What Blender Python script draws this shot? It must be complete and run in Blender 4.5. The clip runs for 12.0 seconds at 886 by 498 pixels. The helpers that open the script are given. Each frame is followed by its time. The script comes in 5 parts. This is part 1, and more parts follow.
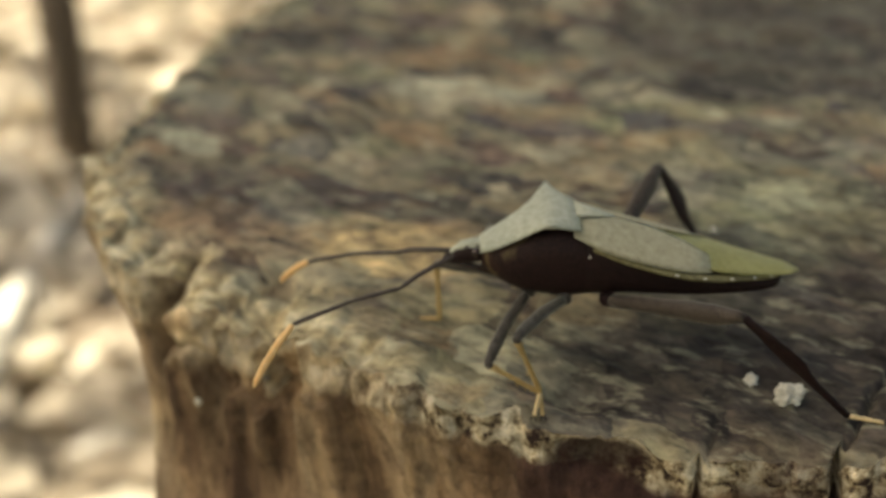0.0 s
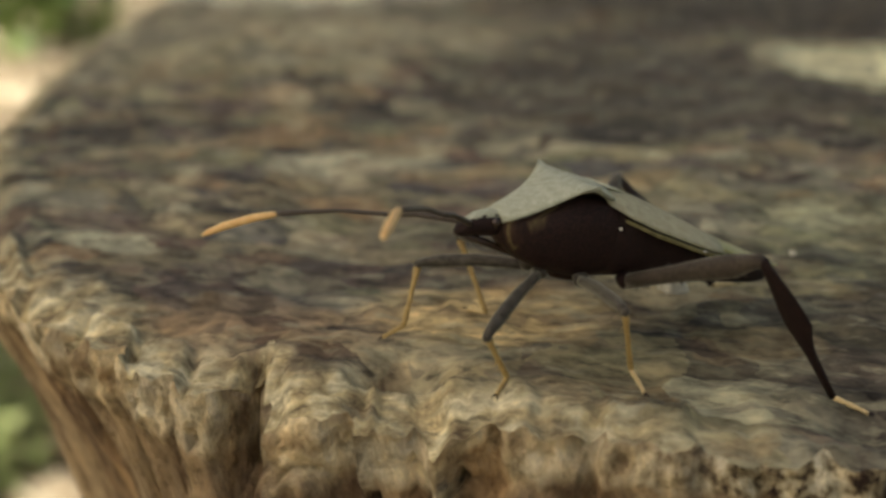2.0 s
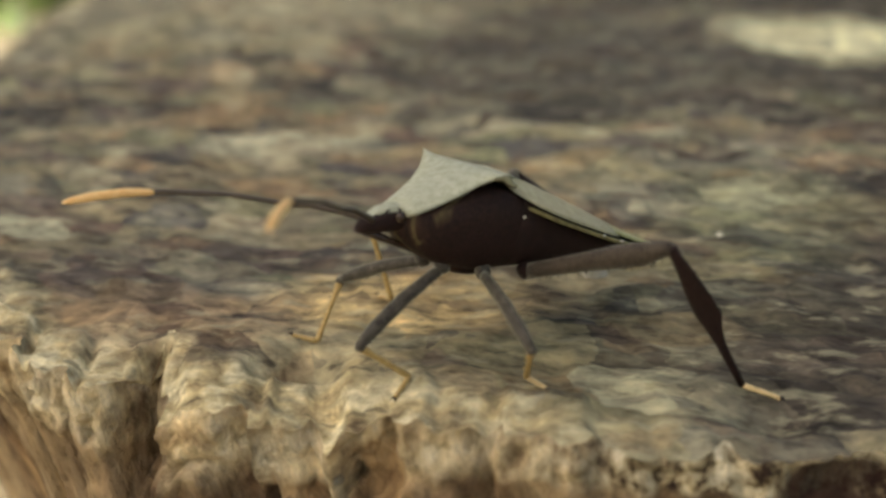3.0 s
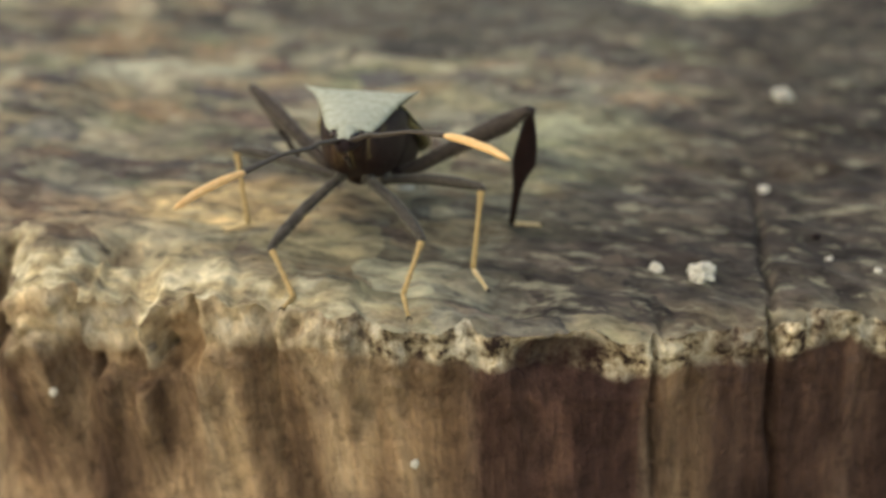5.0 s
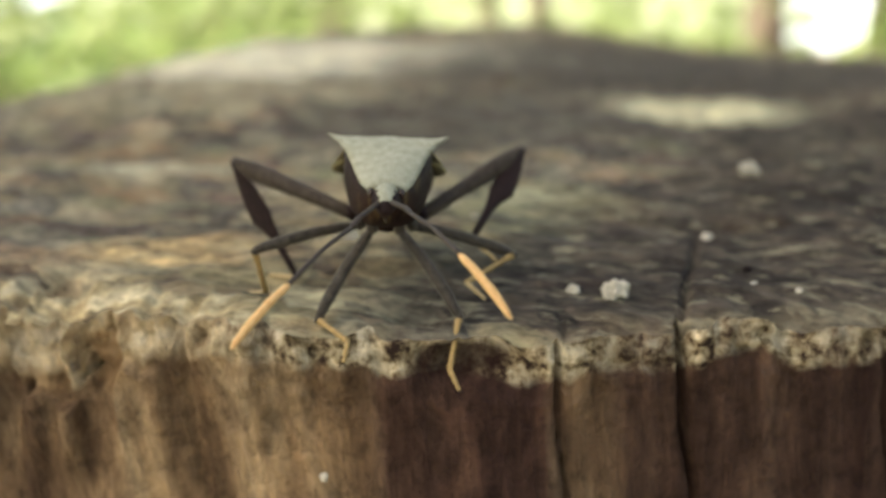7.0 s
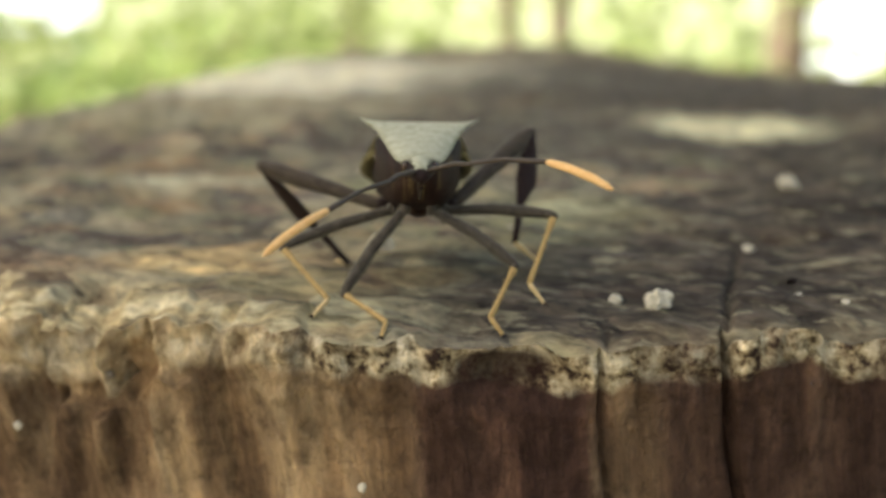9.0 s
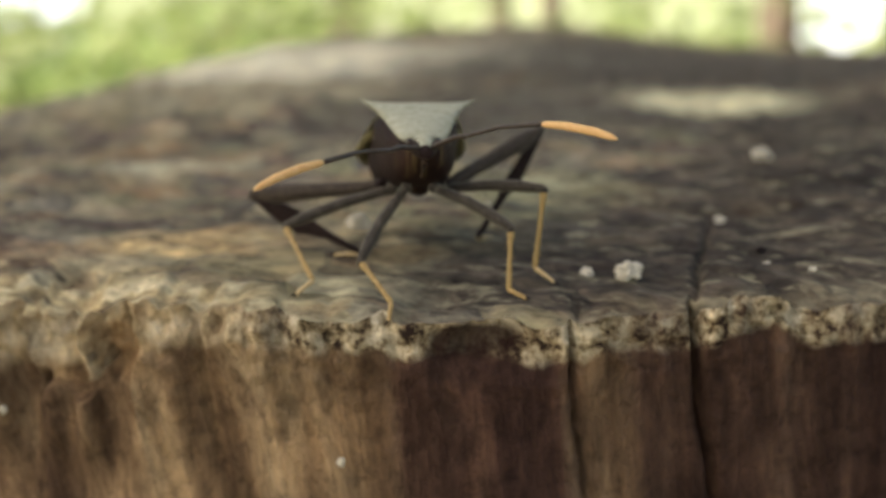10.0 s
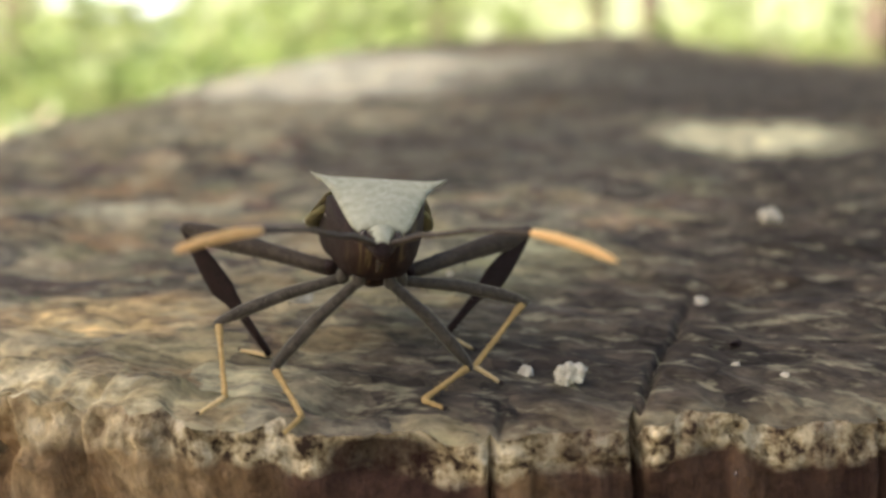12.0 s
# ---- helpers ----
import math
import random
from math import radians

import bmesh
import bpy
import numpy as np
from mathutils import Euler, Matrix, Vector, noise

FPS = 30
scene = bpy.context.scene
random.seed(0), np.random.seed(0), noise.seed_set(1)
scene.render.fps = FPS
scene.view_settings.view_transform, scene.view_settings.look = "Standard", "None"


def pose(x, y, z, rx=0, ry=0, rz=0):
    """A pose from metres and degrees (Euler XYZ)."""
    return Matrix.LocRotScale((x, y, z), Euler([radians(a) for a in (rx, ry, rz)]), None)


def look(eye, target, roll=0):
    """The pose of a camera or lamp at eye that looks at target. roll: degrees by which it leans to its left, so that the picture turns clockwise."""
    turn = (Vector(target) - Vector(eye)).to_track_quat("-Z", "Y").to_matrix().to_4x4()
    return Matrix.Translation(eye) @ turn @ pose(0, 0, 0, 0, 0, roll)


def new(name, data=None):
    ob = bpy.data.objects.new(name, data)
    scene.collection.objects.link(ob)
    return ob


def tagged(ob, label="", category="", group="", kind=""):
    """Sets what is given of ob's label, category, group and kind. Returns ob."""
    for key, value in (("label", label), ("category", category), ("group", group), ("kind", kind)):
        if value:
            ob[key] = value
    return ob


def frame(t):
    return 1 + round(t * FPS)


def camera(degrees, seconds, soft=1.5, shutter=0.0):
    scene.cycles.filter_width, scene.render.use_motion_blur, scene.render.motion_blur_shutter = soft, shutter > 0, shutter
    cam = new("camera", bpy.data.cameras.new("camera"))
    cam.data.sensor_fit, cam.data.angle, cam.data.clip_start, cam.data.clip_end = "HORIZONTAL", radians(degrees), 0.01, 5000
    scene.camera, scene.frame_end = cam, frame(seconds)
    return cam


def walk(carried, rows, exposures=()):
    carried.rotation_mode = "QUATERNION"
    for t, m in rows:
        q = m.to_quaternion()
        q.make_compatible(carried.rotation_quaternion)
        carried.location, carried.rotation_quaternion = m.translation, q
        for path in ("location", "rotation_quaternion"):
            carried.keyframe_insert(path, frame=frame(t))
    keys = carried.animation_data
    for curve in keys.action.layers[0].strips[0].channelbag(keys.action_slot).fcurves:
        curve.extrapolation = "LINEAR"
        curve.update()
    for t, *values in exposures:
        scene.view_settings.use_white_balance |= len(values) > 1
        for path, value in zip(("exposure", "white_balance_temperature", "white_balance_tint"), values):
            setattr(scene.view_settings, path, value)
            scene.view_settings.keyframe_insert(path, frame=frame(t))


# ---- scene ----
cam = camera(35.0, 12.0, soft=3.0)
cam.data.dof.use_dof = True
cam.data.dof.focus_distance = 0.089
cam.data.dof.aperture_fstop = 31.0
EXPOSURE, KELVIN, TINT = 2.15, 7300, 6
PATH = [
    (0, (0.01350, -0.08650, 0.04568), (-0.02477, -0.00238, 0.00747), 0.74),
    (0.5, (-0.00909, -0.09223, 0.04044), (-0.03485, -0.00270, 0.00411), 2.08),
    (1, (-0.02802, -0.09584, 0.03629), (-0.04231, -0.00177, 0.00553), 2.67),
    (1.5, (-0.03722, -0.08723, 0.03189), (-0.04478, 0.00797, 0.00224), 0.94),
    (2, (-0.03640, -0.08209, 0.03280), (-0.03943, 0.01377, 0.00448), 0.63),
    (2.5, (-0.03405, -0.08012, 0.03274), (-0.03650, 0.01532, 0.00300), 0.55),
    (2.7, (-0.03267, -0.07895, 0.03237), (-0.03551, 0.01649, 0.00265), 0.19),
    (4.3, (-0.02204, -0.08710, 0.03692), (-0.02244, 0.00701, 0.00311), 1.91),
    (4.5, (-0.02080, -0.08994, 0.03673), (-0.02112, 0.00417, 0.00293), 1.91),
    (5, (-0.01788, -0.09459, 0.03545), (-0.01858, -0.00048, 0.00164), 2.26),
    (5.5, (-0.01454, -0.09696, 0.02748), (-0.01950, -0.00095, -0.00005), 1.16),
    (6, (-0.00979, -0.09896, 0.02731), (-0.01755, -0.00154, 0.00612), 0.67),
    (6.5, (-0.00570, -0.10028, 0.02418), (-0.01485, -0.00243, 0.00566), 0.54),
    (7, (-0.00348, -0.09941, 0.02286), (-0.01230, -0.00169, 0.00354), 0.35),
    (7.5, (-0.00345, -0.10124, 0.02192), (-0.01329, -0.00404, 0.00057), 0.27),
    (7.7, (-0.00390, -0.10124, 0.02347), (-0.01367, -0.00396, 0.00246), 0.29),
    (9.3, (-0.00505, -0.09799, 0.02048), (-0.01544, -0.00008, 0.00299), 0.50),
    (9.5, (-0.00437, -0.09797, 0.01996), (-0.01526, -0.00043, 0.00075), -0.12),
    (10, (-0.00314, -0.10000, 0.02141), (-0.01316, -0.00232, 0.00251), -0.79),
    (10.5, (-0.00008, -0.08135, 0.02228), (-0.01742, 0.01519, 0.00279), -0.97),
    (11, (-0.00022, -0.08212, 0.02237), (-0.01798, 0.01433, 0.00284), -0.94),
    (11.5, (0.00249, -0.08322, 0.02357), (-0.01398, 0.01337, 0.00359), -0.61),
    (12, (0.00667, -0.08583, 0.02537), (-0.00993, 0.01090, 0.00619), -0.42),
]
walk(cam, [(t, look(eye, target, roll)) for t, eye, target, roll in PATH], exposures=[(t, EXPOSURE + more, KELVIN + warm, TINT + pink) for t, more, warm, pink in ((0, -0.4, 400, 0), (0.8, -0.56, 350, 0), (1.5, -0.67, 450, 2), (2.0, -0.70, 450, 1), (2.7, -0.35, 350, 1), (4.3, 0.1, -200, 0), (5.5, 0.2, -250, 0), (6.5, 0.03, -150, 1), (7.0, 0.02, -100, 1), (7.7, 0.1, 0, 0), (9.4, -0.1, 50, 0), (10.5, -0.30, -150, 7), (11.0, -0.25, -150, 7), (12, 0.05, -150, 7))])

# ---- light ----
SUN_WAY = Vector((-0.50, -0.36, 0.79)).normalized()
world = bpy.data.worlds.new("sky")
scene.world = world
world.use_nodes = True
sky = world.node_tree.nodes.new("ShaderNodeTexSky")
sky.sky_type = "NISHITA"
sky.sun_disc = False
sky.dust_density, sky.ozone_density = 5.0, 0.4
sky.sun_elevation = math.asin(SUN_WAY.z)
sky.sun_rotation = math.atan2(SUN_WAY.x, SUN_WAY.y)
world.node_tree.links.new(sky.outputs[0], world.node_tree.nodes["Background"].inputs[0])
world.node_tree.nodes["Background"].inputs[1].default_value = 0.06
sun = new("sun", bpy.data.lights.new("sun", "SUN"))
sun.data.energy, sun.data.angle, sun.data.color = 5.0, radians(0.53), (1.0, 0.97, 0.91)
sun.matrix_world = look(SUN_WAY * 20, (0, 0, 0))

CM = 0.01


# ---- noise for the relief ----
def lattice(ix, iy, seed):
    h = (ix.astype(np.int64) * 374761393 + iy.astype(np.int64) * 668265263 + seed * 1442695041) & 0x7FFFFFFF
    h = ((h ^ (h >> 13)) * 1274126177) & 0x7FFFFFFF
    return ((h ^ (h >> 16)) & 0xFFFF) / 65535.0


def grain(x, y, seed=0):
    """Smooth noise from -1 to 1."""
    ix, iy = np.floor(x), np.floor(y)
    fx, fy = x - ix, y - iy
    fx, fy = fx * fx * (3 - 2 * fx), fy * fy * (3 - 2 * fy)
    a, b = lattice(ix, iy, seed), lattice(ix + 1, iy, seed)
    c, d = lattice(ix, iy + 1, seed), lattice(ix + 1, iy + 1, seed)
    return 2 * ((a + (b - a) * fx) * (1 - fy) + (c + (d - c) * fx) * fy) - 1


def fractal(x, y, seed=0, octaves=4, fall=0.5):
    out, size = 0, 1.0
    for n in range(octaves):
        out = out + size * grain(x * 2**n + 17.3 * n, y * 2**n + 5.1 * n, seed + n)
        size *= fall
    return out


def ease(x, a, b):
    q = np.clip((x - a) / (b - a), 0, 1)
    return q * q * (3 - 2 * q)


# ---- materials ----
class Paint:
    """A node material, written step by step."""

    def __init__(self, name, rough=0.8, metal=0.0):
        self.mat = bpy.data.materials.new(name)
        self.mat.use_nodes = True
        self.tree = self.mat.node_tree
        self.skin = self.tree.nodes["Principled BSDF"]
        self.skin.inputs["Roughness"].default_value = rough
        self.skin.inputs["Metallic"].default_value = metal

    def add(self, kind, values=(), **settings):
        node = self.tree.nodes.new(kind)
        for key, value in settings.items():
            setattr(node, key, value)
        for key, value in dict(values).items():
            if isinstance(value, bpy.types.NodeSocket):
                self.tree.links.new(value, node.inputs[key])
            else:
                node.inputs[key].default_value = value
        return node

    def where(self, stretch=(1, 1, 1)):
        """Object coordinates in centimetres."""
        at = self.add("ShaderNodeTexCoord").outputs["Object"]
        return self.add("ShaderNodeMapping", {"Vector": at, "Scale": tuple(100 * s for s in stretch)}).outputs[0]

    def along(self, degrees, stretch):
        """Object coordinates in centimetres, turned and then drawn out."""
        at = self.add("ShaderNodeTexCoord").outputs["Object"]
        at = self.add("ShaderNodeMapping", {"Vector": at, "Rotation": (0, 0, radians(degrees))}).outputs[0]
        return self.add("ShaderNodeMapping", {"Vector": at, "Scale": tuple(100 * s for s in stretch)}).outputs[0]

    def noise(self, at, scale, detail=4.0, rough=0.55, warp=0.0):
        return self.add("ShaderNodeTexNoise", {"Vector": at, "Scale": scale, "Detail": detail, "Roughness": rough, "Distortion": warp}).outputs[0]

    def ramp(self, fac, stops):
        node = self.add("ShaderNodeValToRGB", {"Fac": fac})
        bar = node.color_ramp.elements
        while len(bar) < len(stops):
            bar.new(0.5)
        for e, (p, c) in zip(bar, stops):
            e.position, e.color = p, (*c, 1) if len(c) == 3 else c
        return node.outputs[0]

    def level(self, fac, low, high):
        return self.add("ShaderNodeMapRange", {"Value": fac, "From Min": low, "From Max": high}).outputs[0]

    def sum(self, how, a, b):
        return self.add("ShaderNodeMath", {0: a, 1: b}, operation=how).outputs[0]

    def mix(self, fac, a, b, how="MIX"):
        a, b = [v if isinstance(v, bpy.types.NodeSocket) else (*v, 1) for v in (a, b)]
        return self.add("ShaderNodeMix", {0: fac, 6: a, 7: b}, data_type="RGBA", blend_type=how).outputs[2]

    def spot(self, at, centre, radii, edge):
        """1 inside an ellipse, 0 outside, with a torn edge."""
        off = self.add("ShaderNodeVectorMath", {0: at, 1: centre}, operation="SUBTRACT").outputs[0]
        off = self.add("ShaderNodeVectorMath", {0: off, 1: radii}, operation="DIVIDE").outputs[0]
        far = self.add("ShaderNodeVectorMath", {0: off}, operation="LENGTH").outputs["Value"]
        far = self.sum("ADD", far, self.sum("MULTIPLY", edge, 0.9))
        return self.level(far, 1.65, 1.2)

    def done(self, colour, bump=None, strength=0.4, depth=0.0005, rough=None):
        if isinstance(colour, bpy.types.NodeSocket):
            self.tree.links.new(colour, self.skin.inputs["Base Color"])
        else:
            self.skin.inputs["Base Color"].default_value = (*colour, 1)
        if bump is not None:
            node = self.add("ShaderNodeBump", {"Height": bump, "Strength": strength, "Distance": depth})
            self.tree.links.new(node.outputs[0], self.skin.inputs["Normal"])
        if rough is not None:
            self.tree.links.new(rough, self.skin.inputs["Roughness"])
        return self.mat


def cut_wood():
    p = Paint("weathered_end_grain", 0.95)
    p.skin.inputs["Specular IOR Level"].default_value = 0.15
    at = p.where()
    flakes = p.along(8, (0.75, 1.35, 1))
    big, mid, fine = p.noise(at, 0.55, 5, 0.6, 0.4), p.noise(flakes, 1.5, 5, 0.62), p.noise(flakes, 6, 5, 0.65)
    sawn = p.noise(p.along(38, (0.30, 2.6, 1)), 1.3, 4, 0.6, 0.2)
    colour = p.ramp(mid, [(0.34, (0.030, 0.028, 0.029)), (0.43, (0.078, 0.070, 0.066)), (0.52, (0.15, 0.136, 0.112)), (0.60, (0.30, 0.273, 0.205)), (0.68, (0.50, 0.47, 0.36))])
    cool = p.ramp(big, [(0.35, (0.055, 0.052, 0.055)), (0.6, (0.17, 0.15, 0.12))])
    colour = p.mix(0.22, colour, cool)
    colour = p.mix(0.85, colour, p.ramp(sawn, [(0.36, (0.58, 0.57, 0.58)), (0.5, (0.95, 0.94, 0.92)), (0.62, (1.3, 1.25, 1.12))]), "MULTIPLY")
    for seed, low, high, tint, much in ((11, 0.53, 0.60, (0.20, 0.125, 0.08), 0.6), (23, 0.54, 0.61, (0.25, 0.265, 0.18), 0.65), (67, 0.55, 0.60, (0.34, 0.25, 0.14), 0.6), (37, 0.54, 0.61, (0.045, 0.038, 0.043), 0.7), (51, 0.58, 0.63, (0.42, 0.37, 0.26), 0.6)):
        shift = p.add("ShaderNodeVectorMath", {0: flakes, 1: (seed, seed * 0.7, 0)}, operation="ADD").outputs[0]
        patch = p.noise(shift, 1.0, 5, 0.62, 0.3)
        colour = p.mix(p.sum("MULTIPLY", p.level(patch, low, high), much), colour, p.mix(p.level(mid, 0.3, 0.7), tuple(0.5 * c for c in tint), tuple(1.4 * c for c in tint)))
    bent = p.add("ShaderNodeTexNoise", {"Vector": at, "Scale": 2.6, "Detail": 3.0}).outputs[1]
    bent = p.add("ShaderNodeVectorMath", {0: bent, 1: (0.5, 0.5, 0.5)}, operation="SUBTRACT").outputs[0]
    bent = p.add("ShaderNodeVectorMath", {0: bent, "Scale": 0.55}, operation="SCALE").outputs[0]
    scaly = p.add("ShaderNodeVectorMath", {0: p.along(14, (1.25, 2.0, 0.01)), 1: bent}, operation="ADD").outputs[0]
    cell = p.add("ShaderNodeTexVoronoi", {"Vector": scaly, "Scale": 1.0, "Randomness": 1.0}).outputs
    small = p.add("ShaderNodeTexVoronoi", {"Vector": scaly, "Scale": 2.7, "Randomness": 1.0}).outputs
    shade = p.add("ShaderNodeSeparateColor", {0: cell["Color"]}).outputs
    speck = p.add("ShaderNodeSeparateColor", {0: small["Color"]}).outputs
    tints = [(0.0, (0.030, 0.028, 0.032)), (0.14, (0.10, 0.097, 0.102)), (0.28, (0.18, 0.12, 0.098)), (0.42, (0.045, 0.041, 0.042)), (0.54, (0.32, 0.265, 0.175)), (0.66, (0.20, 0.21, 0.135)), (0.78, (0.28, 0.17, 0.10)), (0.90, (0.47, 0.45, 0.335)), (1.0, (0.10, 0.092, 0.09))]
    colour = p.mix(p.add("ShaderNodeMapRange", {"Value": shade[1], "To Min": 0.55, "To Max": 0.95}).outputs[0], colour, p.ramp(shade[0], tints))
    colour = p.mix(p.add("ShaderNodeMapRange", {"Value": speck[1], "From Min": 0.4, "To Min": 0.0, "To Max": 0.7}).outputs[0], colour, p.ramp(speck[0], tints))
    # Darker cell borders put the soft shadows between flakes into the colour.
    colour = p.mix(0.55, colour, p.ramp(cell["Distance"], [(0.25, (1.12, 1.1, 1.06)), (0.75, (0.5, 0.49, 0.5))]), "MULTIPLY")
    uneven = p.mix(0.5, p.ramp(shade[2], [(0.0, (0.30, 0.30, 0.33)), (0.35, (0.8, 0.74, 0.70)), (0.65, (1.15, 1.15, 1.05)), (1.0, (2.0, 1.9, 1.65))]), p.ramp(speck[2], [(0.0, (0.30, 0.28, 0.30)), (0.5, (1.0, 1.0, 0.97)), (1.0, (2.0, 1.85, 1.6))]))
    torn = p.noise(at, 1.1, 4, 0.6)
    # Ellipses with torn edges that tint parts of the top paler or darker.
    for centre, radii, tint, much in (
        ((-2.2, 1.0, 0), (2.1, 1.5, 3), (0.16, 0.152, 0.09), 0.22),
        ((-3.6, 1.25, 0), (0.95, 0.6, 3), (0.47, 0.35, 0.20), 0.75),
        ((-5.2, 0.9, 0), (0.95, 0.6, 3), (0.25, 0.165, 0.105), 0.5),
        ((-5.4, 2.0, 0), (0.9, 0.8, 3), (0.06, 0.055, 0.06), 0.6),
        ((-0.9, -0.1, 0), (1.0, 0.5, 3), (0.048, 0.045, 0.046), 0.65),
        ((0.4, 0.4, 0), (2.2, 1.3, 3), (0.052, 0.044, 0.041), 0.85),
        ((-5.0, 5.8, 0), (0.8, 0.6, 3), (0.42, 0.40, 0.32), 0.7),
        ((-2.1, 6.7, 0), (0.7, 0.7, 3), (0.035, 0.033, 0.033), 0.8),
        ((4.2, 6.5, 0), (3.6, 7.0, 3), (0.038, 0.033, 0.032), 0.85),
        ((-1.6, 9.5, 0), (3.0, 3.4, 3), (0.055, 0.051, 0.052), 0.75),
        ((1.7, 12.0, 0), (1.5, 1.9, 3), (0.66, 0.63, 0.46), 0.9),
        ((-0.75, 3.1, 0), (0.9, 1.2, 3), (0.16, 0.17, 0.115), 0.5),
        ((-7.0, 14.5, 0), (4.6, 4.2, 3), (0.30, 0.275, 0.215), 0.5),
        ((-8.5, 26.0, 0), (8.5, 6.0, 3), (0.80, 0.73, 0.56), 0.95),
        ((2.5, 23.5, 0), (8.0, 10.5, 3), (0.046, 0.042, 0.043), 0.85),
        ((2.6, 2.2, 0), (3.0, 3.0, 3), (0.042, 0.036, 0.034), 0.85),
    ):
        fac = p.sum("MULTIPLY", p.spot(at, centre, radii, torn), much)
        zone = p.mix(p.level(mid, 0.3, 0.7), tuple(0.62 * c for c in tint), tuple(min(0.8, 1.3 * c) for c in tint))
        colour = p.mix(fac, colour, p.mix(1.0, zone, uneven, "MULTIPLY"))
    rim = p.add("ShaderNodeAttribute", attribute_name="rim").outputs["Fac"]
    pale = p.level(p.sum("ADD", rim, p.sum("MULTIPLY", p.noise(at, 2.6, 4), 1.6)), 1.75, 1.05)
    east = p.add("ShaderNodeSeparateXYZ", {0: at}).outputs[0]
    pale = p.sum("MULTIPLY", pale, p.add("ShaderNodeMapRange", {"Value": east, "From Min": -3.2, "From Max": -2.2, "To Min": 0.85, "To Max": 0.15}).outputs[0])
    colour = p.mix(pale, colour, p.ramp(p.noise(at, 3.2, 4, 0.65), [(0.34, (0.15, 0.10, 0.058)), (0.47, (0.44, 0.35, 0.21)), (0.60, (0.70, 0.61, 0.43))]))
    grit = p.noise(p.along(8, (0.6, 1.6, 1)), 4.5, 4, 0.62)
    colour = p.mix(p.sum("MULTIPLY", p.level(grit, 0.55, 0.64), 0.5), colour, (0.31, 0.285, 0.21))
    colour = p.mix(p.sum("MULTIPLY", p.level(grit, 0.42, 0.35), 0.6), colour, (0.030, 0.026, 0.026))
    colour = p.mix(0.85, colour, p.ramp(fine, [(0.34, (0.4, 0.39, 0.39)), (0.5, (0.9, 0.9, 0.9)), (0.66, (1.35, 1.32, 1.25))]), "MULTIPLY")
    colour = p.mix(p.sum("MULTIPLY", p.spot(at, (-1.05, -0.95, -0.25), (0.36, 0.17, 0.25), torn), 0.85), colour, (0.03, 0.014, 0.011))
    colour = p.mix(1.0, colour, (1.24, 1.27, 1.19), "MULTIPLY")
    height = p.sum("SUBTRACT", p.sum("MULTIPLY", speck[2], 0.35), p.sum("MULTIPLY", small["Distance"], 0.6))
    return p.done(colour, p.sum("ADD", height, p.sum("ADD", p.sum("MULTIPLY", mid, 0.4), p.sum("MULTIPLY", fine, 0.4))), 0.5, 0.0006)


